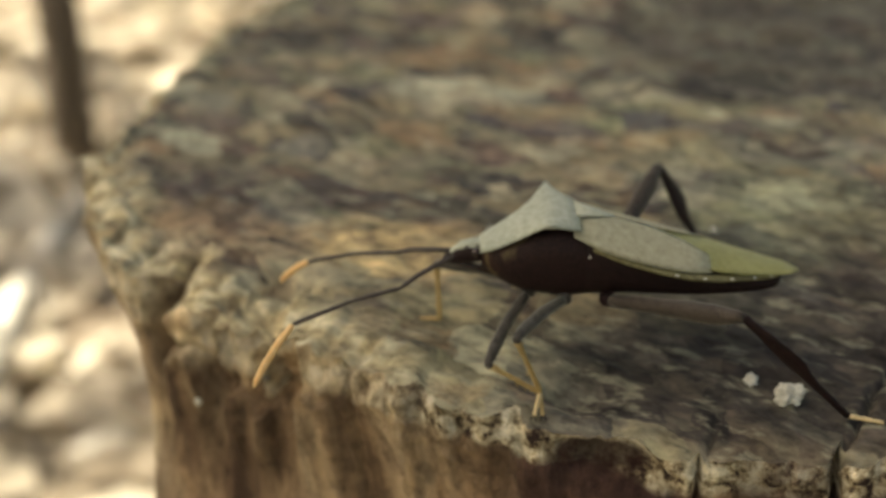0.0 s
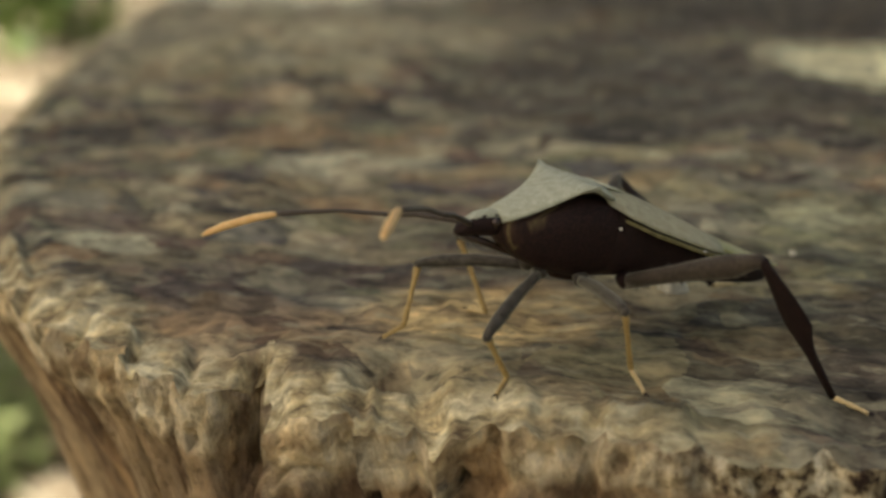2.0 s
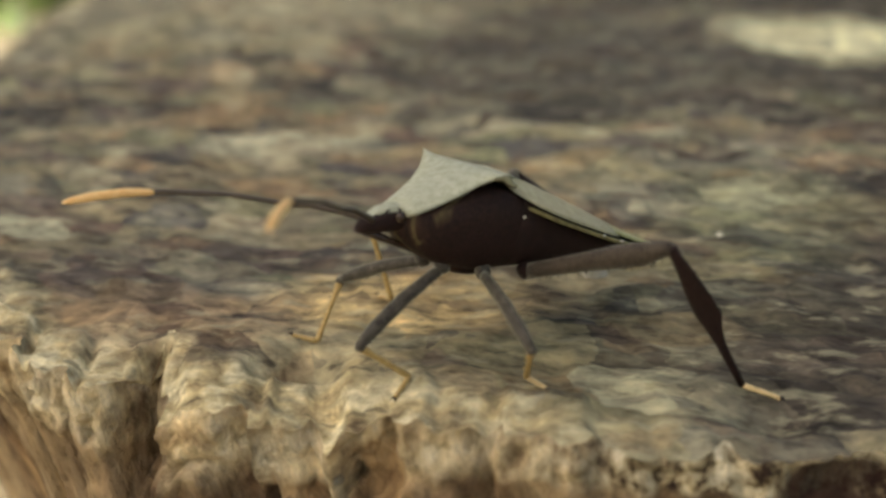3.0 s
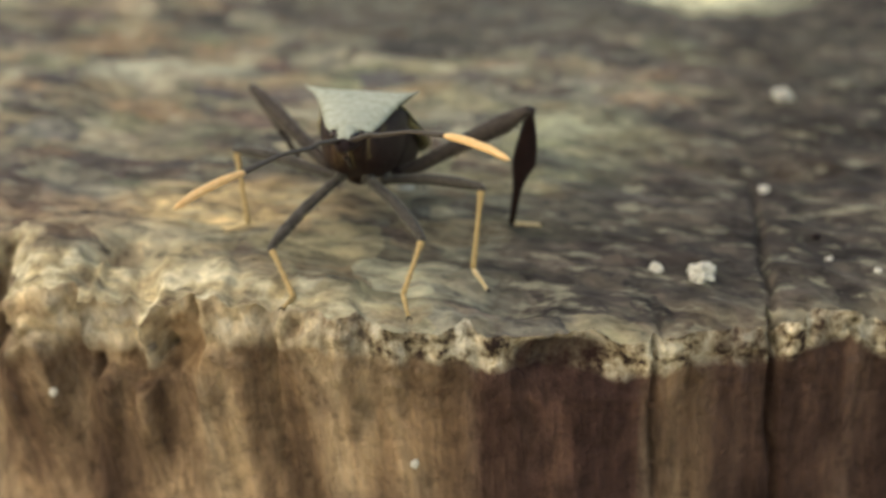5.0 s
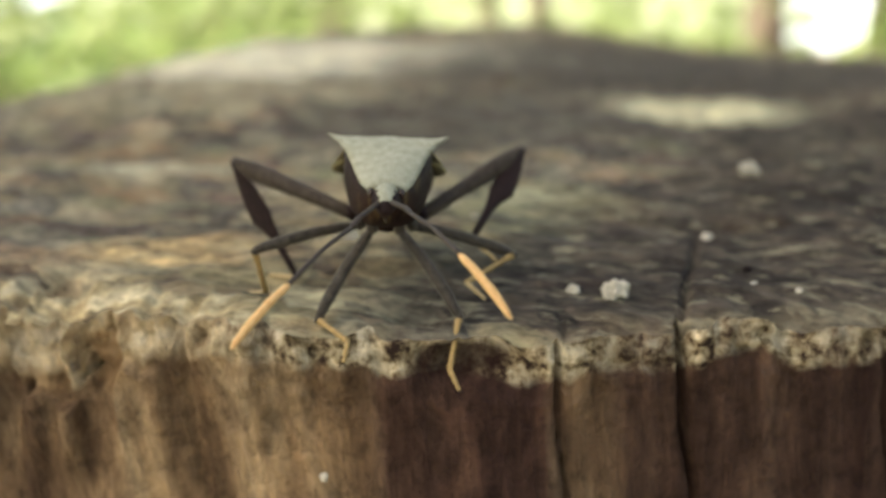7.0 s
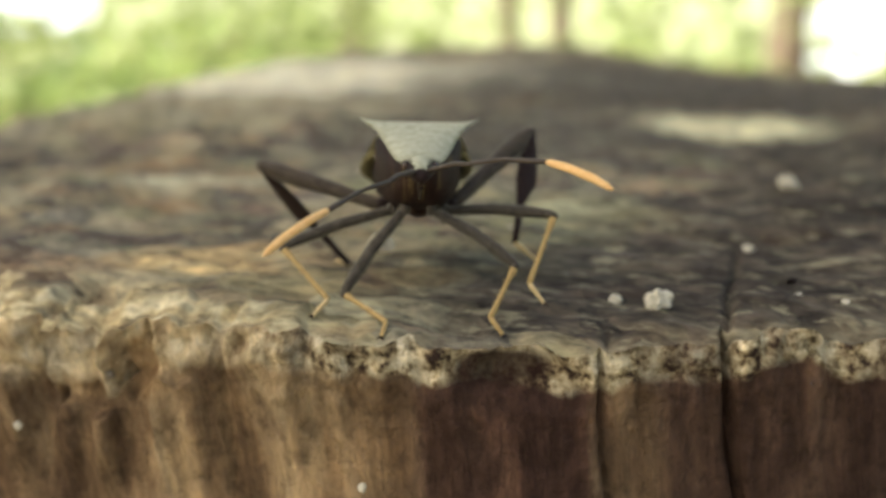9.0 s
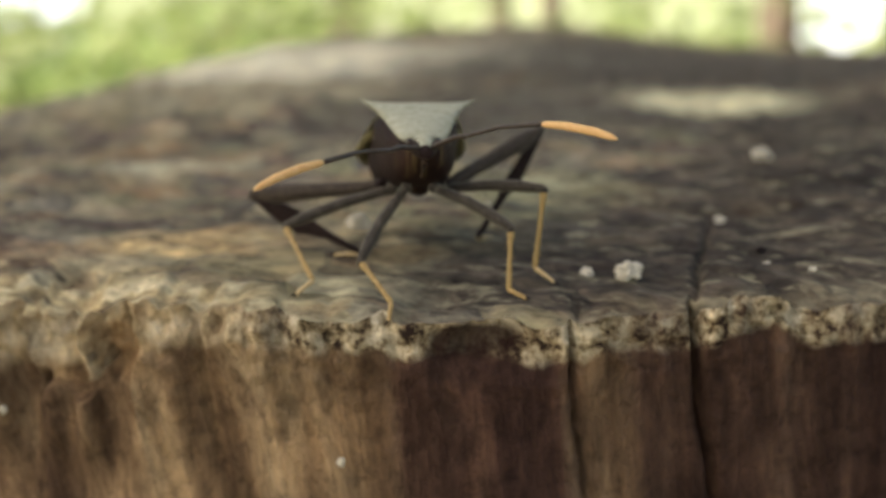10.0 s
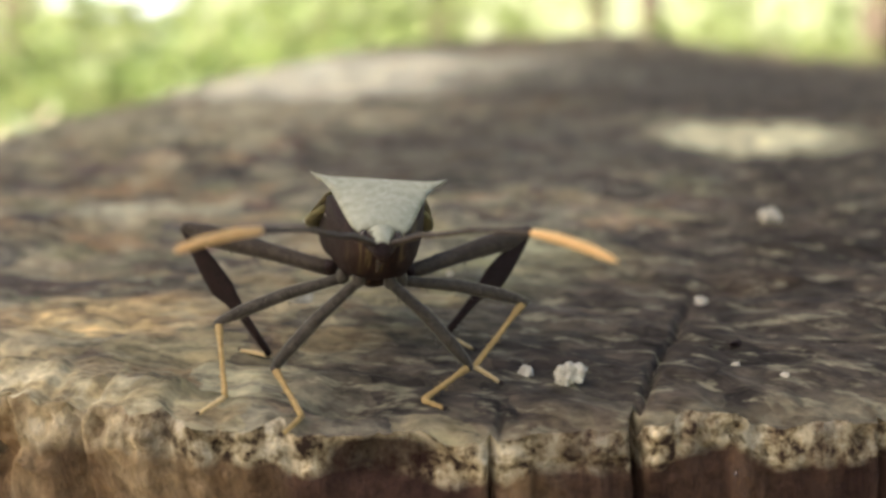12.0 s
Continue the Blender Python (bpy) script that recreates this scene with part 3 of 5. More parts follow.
def flank_out(x, y, h, run):
    """How far the side stands out of the rim's line, h centimetres down, run centimetres along it."""
    left = ease(-x, 2.6, 3.6) * ease(-y, -3.5, -1.2)
    top = np.exp(-h / 0.55)
    fibre = 0.030 * fractal(run / 0.32, h / 3.2, 31, 3) + 0.035 * fractal(run / 1.3, h / 7.0, 37, 2)
    pillars = left * top * (0.06 + 0.06 * grain(run / 0.7, h / 0.9, 45) - 0.04 * groove(run / 0.3, h / 0.5, 43, 0.2))
    knots = 0.03 * (1 - left) * np.abs(grain(run / 0.8, h / 2.5, 59)) * ease(h, 0.2, 0.6)
    pillars = pillars + knots
    crust = 0.045 * np.exp(-((h - 0.22) / 0.25) ** 2) + 0.05 * np.abs(fractal(run / 0.17, h / 0.15, 47, 2)) * np.exp(-(h / 0.5) ** 2)
    pits = np.clip(grain(run / 0.14, h / 0.11, 81) - 0.25, 0, 1) * np.exp(-((h / 0.32) ** 4)) + 0.5 * np.clip(grain(run / 0.3, h / 0.25, 83) - 0.45, 0, 1) * np.exp(-h / 2)
    out = fibre + pillars + crust + left * 0.03 * fractal(run / 0.16, h / 0.16, 93, 3) * np.exp(-h / 0.8) - (0.11 - 0.03 * left) * pits
    for kx, kh, wide, tall, swell, rise in KNOBS:
        r2 = np.sqrt(((x - kx) / wide) ** 4 + (np.minimum(h - kh, 0) / tall) ** 4 + 0.25 * grain(x / 0.16, h / 0.16, 63) ** 2)
        out = out + swell * ease(1.55 - r2, 0.0, 0.75) * np.exp(-((np.maximum(h - kh, 0) / (2.4 * tall)) ** 2)) * (y < 3)
    for cx, wide, deep, low in ((0.46, 0.024, 0.34, 30.0), (-0.39, 0.016, 0.16, 30.0), (-5.17, 0.07, 0.55, 1.0), (-2.9, 0.02, 0.06, 1.6), (1.9, 0.02, 0.12, 6.0), (-6.0, 0.03, 0.15, 2.5)):
        wander = cx + 0.05 * grain(h / 0.6, h * 0 + 2.5, 53) + (0.10 if cx > 0 else 0.08) * np.minimum(h, 4.0) * (cx > -1)
        out = out - deep * np.exp(-(((x - wander) / wide) ** 2)) * ease(low - h, 0, 0.4 * low) * (y < 3)
    for cx, ch, wide, tall, deep in ((-3.62, 0.30, 0.19, 0.22, 0.21), (-3.76, 0.36, 0.05, 0.06, 0.40), (-4.27, 0.62, 0.06, 0.11, 0.25), (-3.06, 0.09, 0.05, 0.09, 0.16), (-3.50, 0.09, 0.05, 0.10, 0.15), (-5.45, 0.35, 0.05, 0.06, 0.2), (-1.0, 0.16, 0.40, 0.20, 0.18)):
        out = out - deep * np.exp(-(((x - cx) / wide) ** 2 + ((h - ch) / tall) ** 2) ** 1.5) * (y < 3)
    lean = -0.30 * np.minimum(h, 7.0) * ease(-x, 5.2, 7.0) + 0.02 * np.minimum(h, 10)
    lean = lean + 0.24 * np.clip(h - 0.5, 0, 1.6) * left * ease(x, -5.8, -4.8)
    flare = 0.012 * np.maximum(h - 18, 0) ** 1.7
    return out + lean + flare


def chunks(u, v):
    """Blunt lumps with clefts between them, about one unit across."""
    iu, iv = np.floor(u), np.floor(v)
    near, next_near = np.full(u.shape, 9.0), np.full(u.shape, 9.0)
    for du in (-1, 0, 1):
        for dv in (-1, 0, 1):
            cu, cv = iu + du, iv + dv
            d = np.hypot(cu + 0.15 + 0.7 * lattice(cu, cv, 141) - u, cv + 0.15 + 0.7 * lattice(cu, cv, 143) - v)
            next_near = np.minimum(next_near, np.maximum(near, d))
            near = np.minimum(near, d)
    return np.clip(1 - (near / 0.75) ** 2, 0, 1) ** 0.75 - 0.45 - 0.55 * np.exp(-(((next_near - near) / 0.08) ** 2))


def sheet(name, places, shape, material, parent, rim):
    """One mesh over a closed band of rows by columns of points, in centimetres."""
    rows, cols = shape
    idx = np.arange(rows * cols).reshape(rows, cols)
    nxt = np.roll(idx, -1, 1)
    quads = np.stack([idx[:-1], nxt[:-1], nxt[1:], idx[1:]], -1).reshape(-1, 4)
    data = bpy.data.meshes.new(name)
    data.vertices.add(rows * cols)
    data.vertices.foreach_set("co", (places.reshape(-1, 3) * CM).ravel())
    data.loops.add(quads.size)
    data.loops.foreach_set("vertex_index", quads.ravel().astype(np.int32))
    data.polygons.add(len(quads))
    data.polygons.foreach_set("loop_start", np.arange(0, quads.size, 4, dtype=np.int32))
    data.polygons.foreach_set("use_smooth", np.ones(len(quads), bool))
    data.update(calc_edges=True)
    data.attributes.new("rim", "FLOAT", "POINT").data.foreach_set("value", rim.ravel().astype(np.float32))
    data.materials.append(material)
    ob = new(name, data)
    ob.parent = parent
    return ob


def build_stump():
    line = outline()
    ahead = np.roll(line, -1, 0) - np.roll(line, 1, 0)
    out = np.stack([ahead[:, 1], -ahead[:, 0]], 1)
    out /= np.linalg.norm(out, axis=1)[:, None]
    run = np.concatenate([[0], np.cumsum(np.linalg.norm(np.diff(line, axis=0), axis=1))])
    x, y = line.T
    stump = tagged(new("tree_stump"), "old weathered tree stump with rough grey top and brown sides", "tree stump")
    edge_out = flank_out(x, y, np.zeros_like(x), run)
    edge = line + out * edge_out[:, None]
    edge_z = bed(edge[:, 0], edge[:, 1]) * (edge[:, 1] < 6) + relief(edge[:, 0], edge[:, 1])
    inward = np.concatenate([np.arange(0, 2.2, 0.035), np.arange(2.2, 9, 0.07), np.arange(9, 16.5, 0.25)])
    reach = np.linalg.norm(line - CENTRE, axis=1)
    share = np.repeat(np.append(inward / 16.8, 1.0)[:, None], len(line), 1)
    notch = edge_out[None] * np.exp(-share * reach[None] / 0.12)
    px = line[None, :, 0] + (CENTRE[0] - line[None, :, 0]) * share + out[None, :, 0] * notch
    py = line[None, :, 1] + (CENTRE[1] - line[None, :, 1]) * share + out[None, :, 1] * notch
    inside = share * reach[None]
    pz = bed(px, py) + relief(px, py)
    worn = ease(-x, 2.7, 3.5) * ease(-y, -2.6, -1.4)
    pz = pz + 0.03 * worn[None] * np.exp(-((inside / 0.42) ** 2)) * chunks((run[None] + 0.05 * grain(run[None] / 0.2, inside / 0.2, 151)) / 0.34, -inside / 0.32 + 0.3)
    edge_z = pz[0].copy()
    depth = 0.24 + 0.22 * ease(-x, 2.6, 4.2) * ease(-y, -4, -1.5)
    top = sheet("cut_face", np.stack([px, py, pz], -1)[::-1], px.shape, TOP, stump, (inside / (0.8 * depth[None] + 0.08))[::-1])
    tagged(top, "rough grey-brown sawn top")
    down = np.concatenate([np.arange(0, 2.0, 0.035), np.arange(2.0, 6, 0.12), np.arange(6, STUMP_HEIGHT, 1.2), [STUMP_HEIGHT]])
    h = np.repeat(down[:, None], len(line), 1)
    far = flank_out(x[None], y[None], h, run[None])
    far = far + 0.035 * worn[None] * np.exp(-((h / 0.75) ** 2)) * ease(h, 0.0, 0.12) * chunks((run[None] + 0.05 * grain(run[None] / 0.2, h / 0.2, 151)) / 0.34, h / 0.32 + 0.3)
    sx, sy = x[None] + out[None, :, 0] * far, y[None] + out[None, :, 1] * far
    sz = edge_z[None] * np.exp(-h / 3.0) - h
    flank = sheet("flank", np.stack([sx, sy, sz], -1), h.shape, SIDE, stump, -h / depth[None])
    tagged(flank, "brown streaked bare wood side with cracks")
    return np.stack([sx, sy, sz], -1), down


def side_at(x, h):
    """A point of the front side, h centimetres below the rim."""
    row = SIDE_POINTS[int(np.argmin(np.abs(SIDE_DOWN - h)))]
    near = np.where(row[:, 1] < 4, np.abs(row[:, 0] - x), 99)
    return Vector([float(v) for v in row[int(np.argmin(near))]])


def ground_at(x, y):
    """Height of the cut face with its relief, for single places."""
    a, b = np.array([float(x)]), np.array([float(y)])
    return float((bed(a, b) + relief(a, b))[0])


SIDE_POINTS, SIDE_DOWN = build_stump()


# ---- crumbs on the stump ----
def crumb(x, y, size, knobs, seed):
    bm = bmesh.new()
    bmesh.ops.create_icosphere(bm, subdivisions=4 if knobs > 1 else 2, radius=1.0)
    for v in bm.verts:
        p = v.co * knobs * 0.55 + Vector((seed * 3.7, seed * 1.9, seed))
        d = 0.62 + 0.75 * math.sqrt(abs(noise.noise(p))) + 0.5 * noise.noise(v.co * 1.1 + Vector((seed, 0, 0)))
        v.co = Vector((v.co.x * d, v.co.y * d, v.co.z * d * 0.8 + 0.55)) * size * 0.5
    ob = part("crumb", bm, CHALK)
    ob.location = (x * CM, y * CM, (ground_at(x, y) - 0.01) * CM)
    return tagged(ob, "chalky white crumb lying on the stump top", "crumb", "crumbs on the stump")


crumb(0, 0, 0.19, 4.5, 1)
crumb(-0.3, 0.19, 0.095, 3, 2)
crumb(1.48, 4.5, 0.17, 5, 3)
crumb(0.84, 2.04, 0.09, 2, 4)
crumb(1.05, 0.55, 0.06, 1, 5)
crumb(-2.24, 1.75, 0.19, 6, 7)
crumb(1.35, 0.3, 0.05, 1, 8)
crumb(-1.2, 2.6, 0.06, 1, 9)


def bark_bit(x, y, size, seed):
    bm = bmesh.new()
    ball(bm, (0, 0, 0), (size, size * 0.55, size * 0.4), 0.5, seed, 2)
    ob = part("bark_bit", bm, SHELL)
    ob.location = (x * CM, y * CM, (ground_at(x, y) + 0.2 * size) * CM)
    ob.rotation_euler = (0, 0, seed)
    return tagged(ob, "small dark bit of bark on the stump top", "bark", "bark bits on the stump")


bark_bit(1.07, 1.05, 0.06, 1)


def water():
    p = Paint("clear_water", 0.02)
    p.skin.inputs["Transmission Weight"].default_value = 0.95
    p.skin.inputs["IOR"].default_value = 1.33
    return p.done((0.85, 0.9, 0.95))


WATER = water()


def dew(x, h, size, seed):
    bm = bmesh.new()
    ball(bm, (0, 0, 0), (size, size * 0.8, size), 0.12, seed, 3)
    ob = part("water_drop", bm, WATER)
    ob.location = (side_at(x, h) + Vector((0, 0.15 * size, 0))) * CM
    return tagged(ob, "tiny clear water drop clinging to the stump side", "water drop", "water drops")


dew(-3.86, 0.24, 0.04, 1)
dew(-4.96, 0.85, 0.018, 3)
dew(1.02, 0.38, 0.016, 4)


def speck(x, h, size, seed):
    bm = bmesh.new()
    ball(bm, (0, 0, 0), (size, 0.6 * size, 1.2 * size), 0.45, seed, 2)
    ob = part("white_speck", bm, CHALK)
    ob.location = side_at(x, h) * CM
    return tagged(ob, "chalky white speck stuck to the stump side", "crumb", "specks on the stump side")


speck(-4.63, 0.83, 0.032, 1)
speck(-2.0, 1.05, 0.03, 2)


# ---- the bug ----
COXA = {"1": (0.097, 0.594, -0.243), "2": (0.186, 0.342, -0.259), "3": (0.248, 0.041, -0.240)}
THIGH = {"1": 0.754, "2": 0.844, "3": 1.148}
SHANK = {"1": 0.433, "2": 0.576, "3": 1.062}
FOOT = {"1": 0.174, "2": 0.185, "3": 0.235}
FEELER_BASE, FEELER_LONG, FEELER_END = (0.035, 1.09, 0.03), (0.492, 0.786), 0.525


def build_bug():
    bug = tagged(new("leaf_footed_bug"), "dark leaf-footed bug with grey back, yellow shins and orange feeler ends", "bug")
    # underside: y, half width, top, bottom
    under = [(0.92, 0.11, 0.10, -0.045), (0.84, 0.165, 0.12, -0.115), (0.74, 0.215, 0.16, -0.175), (0.64, 0.25, 0.20, -0.218), (0.52, 0.275, 0.26, -0.242), (0.40, 0.30, 0.29, -0.258), (0.28, 0.315, 0.28, -0.255), (0.2, 0.315, 0.25, -0.245), (0.12, 0.31, 0.22, -0.235)]
    back = [(0.2, 0.315, 0.25, -0.245), (0.0, 0.32, 0.19, -0.235), (-0.3, 0.345, 0.09, -0.235), (-0.6, 0.32, -0.005, -0.245), (-0.85, 0.25, -0.07, -0.255), (-1.05, 0.18, -0.105, -0.258), (-1.16, 0.12, -0.135, -0.245), (-1.2, 0.05, -0.155, -0.22)]

    def hull(rows):
        rings = []
        for y, w, zt, zb in rows:
            ring = [(w * math.copysign(abs(math.cos(q)) ** 0.6, math.cos(q)), y, zt - 0.03 - (zt - 0.03 - zb) * abs(math.sin(q)) ** 0.7) for q in (math.pi * (1 + k / 16) for k in range(17))]
            ring += [(w * 0.5, y, zt + 0.01), (0, y, zt + 0.03), (-w * 0.5, y, zt + 0.01)]
            rings.append(ring)
        return loft(rings)

    part("thorax", hull(under), CHEST, bug, "dark brown thorax with fine olive streaks")
    bm = bmesh.new()
    ball(bm, (0, 0.34, -0.235), (0.10, 0.17, 0.075), 0.15, 4, 3)
    part("breast_keel", bm, CHEST, bug, "rounded red-brown keel between the hips")
    part("abdomen", hull(back), SHELL, bug, "dark brown abdomen")
    shield = [(0.93, -0.14, 0.14, 0.15, 0.10, 2), (0.87, -0.175, 0.175, 0.18, 0.115, 2.5), (0.76, -0.215, 0.215, 0.24, 0.17, 2.5), (0.65, -0.255, 0.255, 0.30, 0.235, 3), (0.56, -0.30, 0.30, 0.345, 0.305, 3),
              (0.49, -0.365, 0.365, 0.372, 0.37, 4), (0.445, -0.43, 0.43, 0.382, 0.408, 6), (0.41, -0.385, 0.385, 0.384, 0.378, 4), (0.33, -0.335, 0.335, 0.375, 0.335, 3), (0.24, -0.29, 0.29, 0.360, 0.305, 2)]
    part("pronotum", plate(shield, 0.035, 16), DORSUM, bug, "grey downy shield with two sharp shoulder points")
    part("scutellum", plate([(0.26, -0.15, 0.15, 0.372, 0.355, 2), (0.12, -0.09, 0.09, 0.338, 0.326, 2), (-0.02, -0.015, 0.015, 0.292, 0.291, 2)], 0.02, 6), DORSUM, bug, "small grey triangular plate")
    for s in (-1, 1):
        rings = []
        for y, inner, outer, zi, zo in ((0.29, 0.10, 0.32, 0.345, 0.27), (0.12, 0.05, 0.365, 0.318, 0.192), (-0.05, 0.0, 0.395, 0.286, 0.135), (-0.3, 0.0, 0.41, 0.202, 0.07), (-0.5, 0.06, 0.385, 0.126, 0.02), (-0.66, 0.16, 0.32, 0.055, -0.012)):
            xl, xr = sorted((s * inner, s * outer))
            top = []
            for k in range(9):
                x = xl + (xr - xl) * k / 8
                q = max(0.0, (abs(x) - min(abs(xl), abs(xr))) / max(abs(xr - xl), 1e-6))
                top.append((x, y, zi + (zo - zi) * q**1.6))
            rings.append(top + [(x, yy, z - 0.008) for x, yy, z in top[1:-1]][::-1])
        part("forewing", loft(rings), WING, bug, "tan leathery forewing")
    film = [(-0.06, -0.03, 0.03, 0.258, 0.256, 2), (-0.3, -0.12, 0.12, 0.185, 0.175, 2), (-0.5, -0.29, 0.29, 0.118, 0.055, 2), (-0.7, -0.31, 0.31, 0.052, -0.012, 2), (-0.9, -0.26, 0.26, -0.012, -0.062, 2),
            (-1.1, -0.185, 0.185, -0.072, -0.102, 2), (-1.25, -0.11, 0.11, -0.115, -0.125, 2), (-1.33, -0.02, 0.02, -0.136, -0.138, 2)]
    part("wing_film", plate(film, 0.012, 10), FILM, bug, "olive folded wing film")
    for s in (-1, 1):
        edge = [(0.16, 0.335, 0.185), (-0.05, 0.405, 0.115), (-0.3, 0.44, 0.05), (-0.5, 0.43, 0.0), (-0.7, 0.37, -0.045), (-0.9, 0.27, -0.085), (-1.05, 0.19, -0.115), (-1.17, 0.10, -0.14)]
        rings = [[(s * (w - 0.09), y, z + 0.014), (s * w, y, z), (s * (w - 0.01), y, z - 0.02), (s * (w - 0.09), y, z - 0.02)] for y, w, z in edge]
        rim = part("abdomen_margin", loft(rings), MARGIN, bug)
        for (y, w, z), (y2, w2, z2) in zip(edge[2:], edge[3:]):
            bm = bmesh.new()
            ball(bm, (s * (w + w2) / 2, (y + y2) / 2, (z + z2) / 2 + 0.004), (0.010, 0.016, 0.009), 0.3, 5, 1)
            part("fleck", bm, IVORY, rim, "ivory fleck")
    bm = bmesh.new()
    ball(bm, (-0.31, 0.18, 0.12), (0.012, 0.014, 0.012), 0.2, 2, 1)
    part("side_fleck", bm, IVORY, bug, "ivory fleck")
    bm = bmesh.new()
    ball(bm, (0.31, 0.18, 0.12), (0.012, 0.014, 0.012), 0.2, 2, 1)
    part("side_fleck", bm, IVORY, bug, "ivory fleck")
    skull = [(0.86, 0.10, 0.075, 0.055), (0.95, 0.105, 0.085, 0.05), (1.03, 0.09, 0.08, 0.04), (1.10, 0.075, 0.065, 0.02), (1.16, 0.05, 0.045, -0.005), (1.19, 0.02, 0.02, -0.02)]
    head = part("head", loft([[(a * math.cos(q), y, z + b * math.sin(q)) for q in (2 * math.pi * k / 14 for k in range(14))] for y, a, b, z in skull]), SHELL, bug, "narrow dark head")
    cap = [(0.87, -0.085, 0.085, 0.14, 0.10, 2), (0.97, -0.08, 0.08, 0.142, 0.10, 2), (1.06, -0.06, 0.06, 0.118, 0.085, 2), (1.14, -0.04, 0.04, 0.062, 0.045, 2)]
    part("crown", plate(cap, 0.02, 8), DORSUM, head, "grey downy head top")
    for s in (-1, 1):
        bm = bmesh.new()
        ball(bm, (s * 0.100, 0.955, 0.072), (0.030, 0.036, 0.036), 0, 0, 2)
        part("eye", bm, EYE, head, "small dark brown eye")
    bm = limb(0.62, [(0, 0.022, 0.024, 0), (0.3, 0.024, 0.024, 0), (0.8, 0.018, 0.018, 0), (1, 0.006, 0.006, 0)], 8)
    bmesh.ops.rotate(bm, matrix=Euler((radians(197), 0, 0)).to_matrix(), verts=bm.verts)
    bmesh.ops.translate(bm, vec=(0, 1.14, -0.03), verts=bm.verts)
    part("beak", bm, EYE, bug, "red-brown folded beak")
    pieces = {}
    for side, s in (("L", -1), ("R", 1)):
        for n in "123":
            x, y, z = COXA[n]
            bm = bmesh.new()
            ball(bm, (s * x, y, z + 0.01), (0.045, 0.055, 0.055) if n != "3" else (0.06, 0.07, 0.06), 0.25, 3, 2)
            part("hip", bm, LEG if n != "3" else SHELL, bug)
            if n == "3":
                bm = limb(THIGH[n], [(0, 0.045, 0.05, 0), (0.12, 0.048, 0.052, 0), (0.4, 0.053, 0.058, 0), (0.66, 0.065, 0.074, -0.004), (0.8, 0.064, 0.078, -0.009), (0.9, 0.048, 0.055, -0.003), (0.965, 0.04, 0.045, 0), (1, 0.032, 0.034, 0)], 14)
                for k in range(7):
                    at = 0.42 + 0.075 * k
                    spine = bmesh.ops.create_cone(bm, segments=6, radius1=0.010, radius2=0.001, depth=0.036, cap_ends=True)["verts"]
                    bmesh.ops.rotate(bm, matrix=Euler((radians(180), 0, 0)).to_matrix(), verts=spine)
                    bmesh.ops.translate(bm, vec=((-1) ** k * 0.02, at * THIGH[n], -0.078 if at > 0.6 else -0.066), verts=spine)
                bristle(bm, THIGH[n], 0.058, 110, 3)
            else:
                bm = limb(THIGH[n], [(0, 0.03, 0.034, 0), (0.1, 0.034, 0.036, 0), (0.45, 0.040, 0.043, 0), (0.8, 0.041, 0.044, 0), (0.93, 0.033, 0.035, 0), (1, 0.026, 0.028, 0)], 12, 0.035)
                bristle(bm, THIGH[n], 0.036, 70, 5 + int(n))
            pieces[side + n, "thigh"] = part("thigh", bm, HIND if n == "3" else LEG, bug, "swollen dark hind thigh with spines" if n == "3" else "grey-brown thigh")
            if n == "3":
                bm = limb(SHANK[n], [(0, 0.03, 0.034, 0), (0.06, 0.03, 0.036, 0), (0.16, 0.024, 0.056, 0.010), (0.33, 0.022, 0.084, 0.016), (0.47, 0.022, 0.094, 0.018), (0.57, 0.022, 0.060, 0.005), (0.68, 0.024, 0.036, 0), (0.85, 0.024, 0.028, 0), (1, 0.022, 0.024, 0)], 14)
                pieces[side + n, "shin"] = part("shin", bm, SHELL, bug, "dark leaf-like hind shin")
            else:
                bm = limb(SHANK[n], [(0, 0.026, 0.028, 0), (0.07, 0.025, 0.026, 0), (0.3, 0.016, 0.017, 0), (0.7, 0.016, 0.017, 0), (0.93, 0.020, 0.021, 0), (1, 0.017, 0.018, 0)], 10)
                bristle(bm, SHANK[n], 0.018, 40, 9)
                pieces[side + n, "shin"] = part("shin", bm, SHIN, bug, "yellow-orange shin")
                knee = bmesh.new()
                ball(knee, (0, 0.012, 0), (0.031, 0.036, 0.032), 0.1, 1, 2)
                part("knee", knee, LEG, pieces[side + n, "shin"], "dark knee")
            f = FOOT[n]
            bm = limb(f, [(0, 0.016, 0.017, 0), (0.28, 0.019, 0.018, 0), (0.36, 0.013, 0.013, 0), (0.42, 0.017, 0.017, 0), (0.62, 0.016, 0.016, 0), (0.68, 0.012, 0.012, 0), (0.85, 0.015, 0.014, 0), (1, 0.012, 0.012, -0.004)], 10)
            foot = part("foot", bm, SOLE if n != "1" else SHIN, bug, "pale jointed foot")
            for q in (-1, 1):
                bm = limb(0.05, [(0, 0.007, 0.007, 0), (0.6, 0.005, 0.005, 0.006), (1, 0.001, 0.001, -0.008)], 6)
                bmesh.ops.rotate(bm, matrix=Euler((0, 0, q * 0.5)).to_matrix(), verts=bm.verts)
                bmesh.ops.translate(bm, vec=(0, f - 0.01, 0), verts=bm.verts)
                part("claw", bm, SHELL, foot)
            pieces[side + n, "foot"] = foot
        bm = limb(FEELER_LONG[0], [(0, 0.016, 0.016, 0), (0.1, 0.020, 0.020, 0), (0.7, 0.018, 0.018, 0), (0.92, 0.018, 0.018, 0), (0.97, 0.015, 0.015, 0), (1, 0.012, 0.012, 0)], 10, 0.05)
        pieces[side, "feeler_base"] = part("feeler_base", bm, FEELER, bug, "dark brown feeler base")
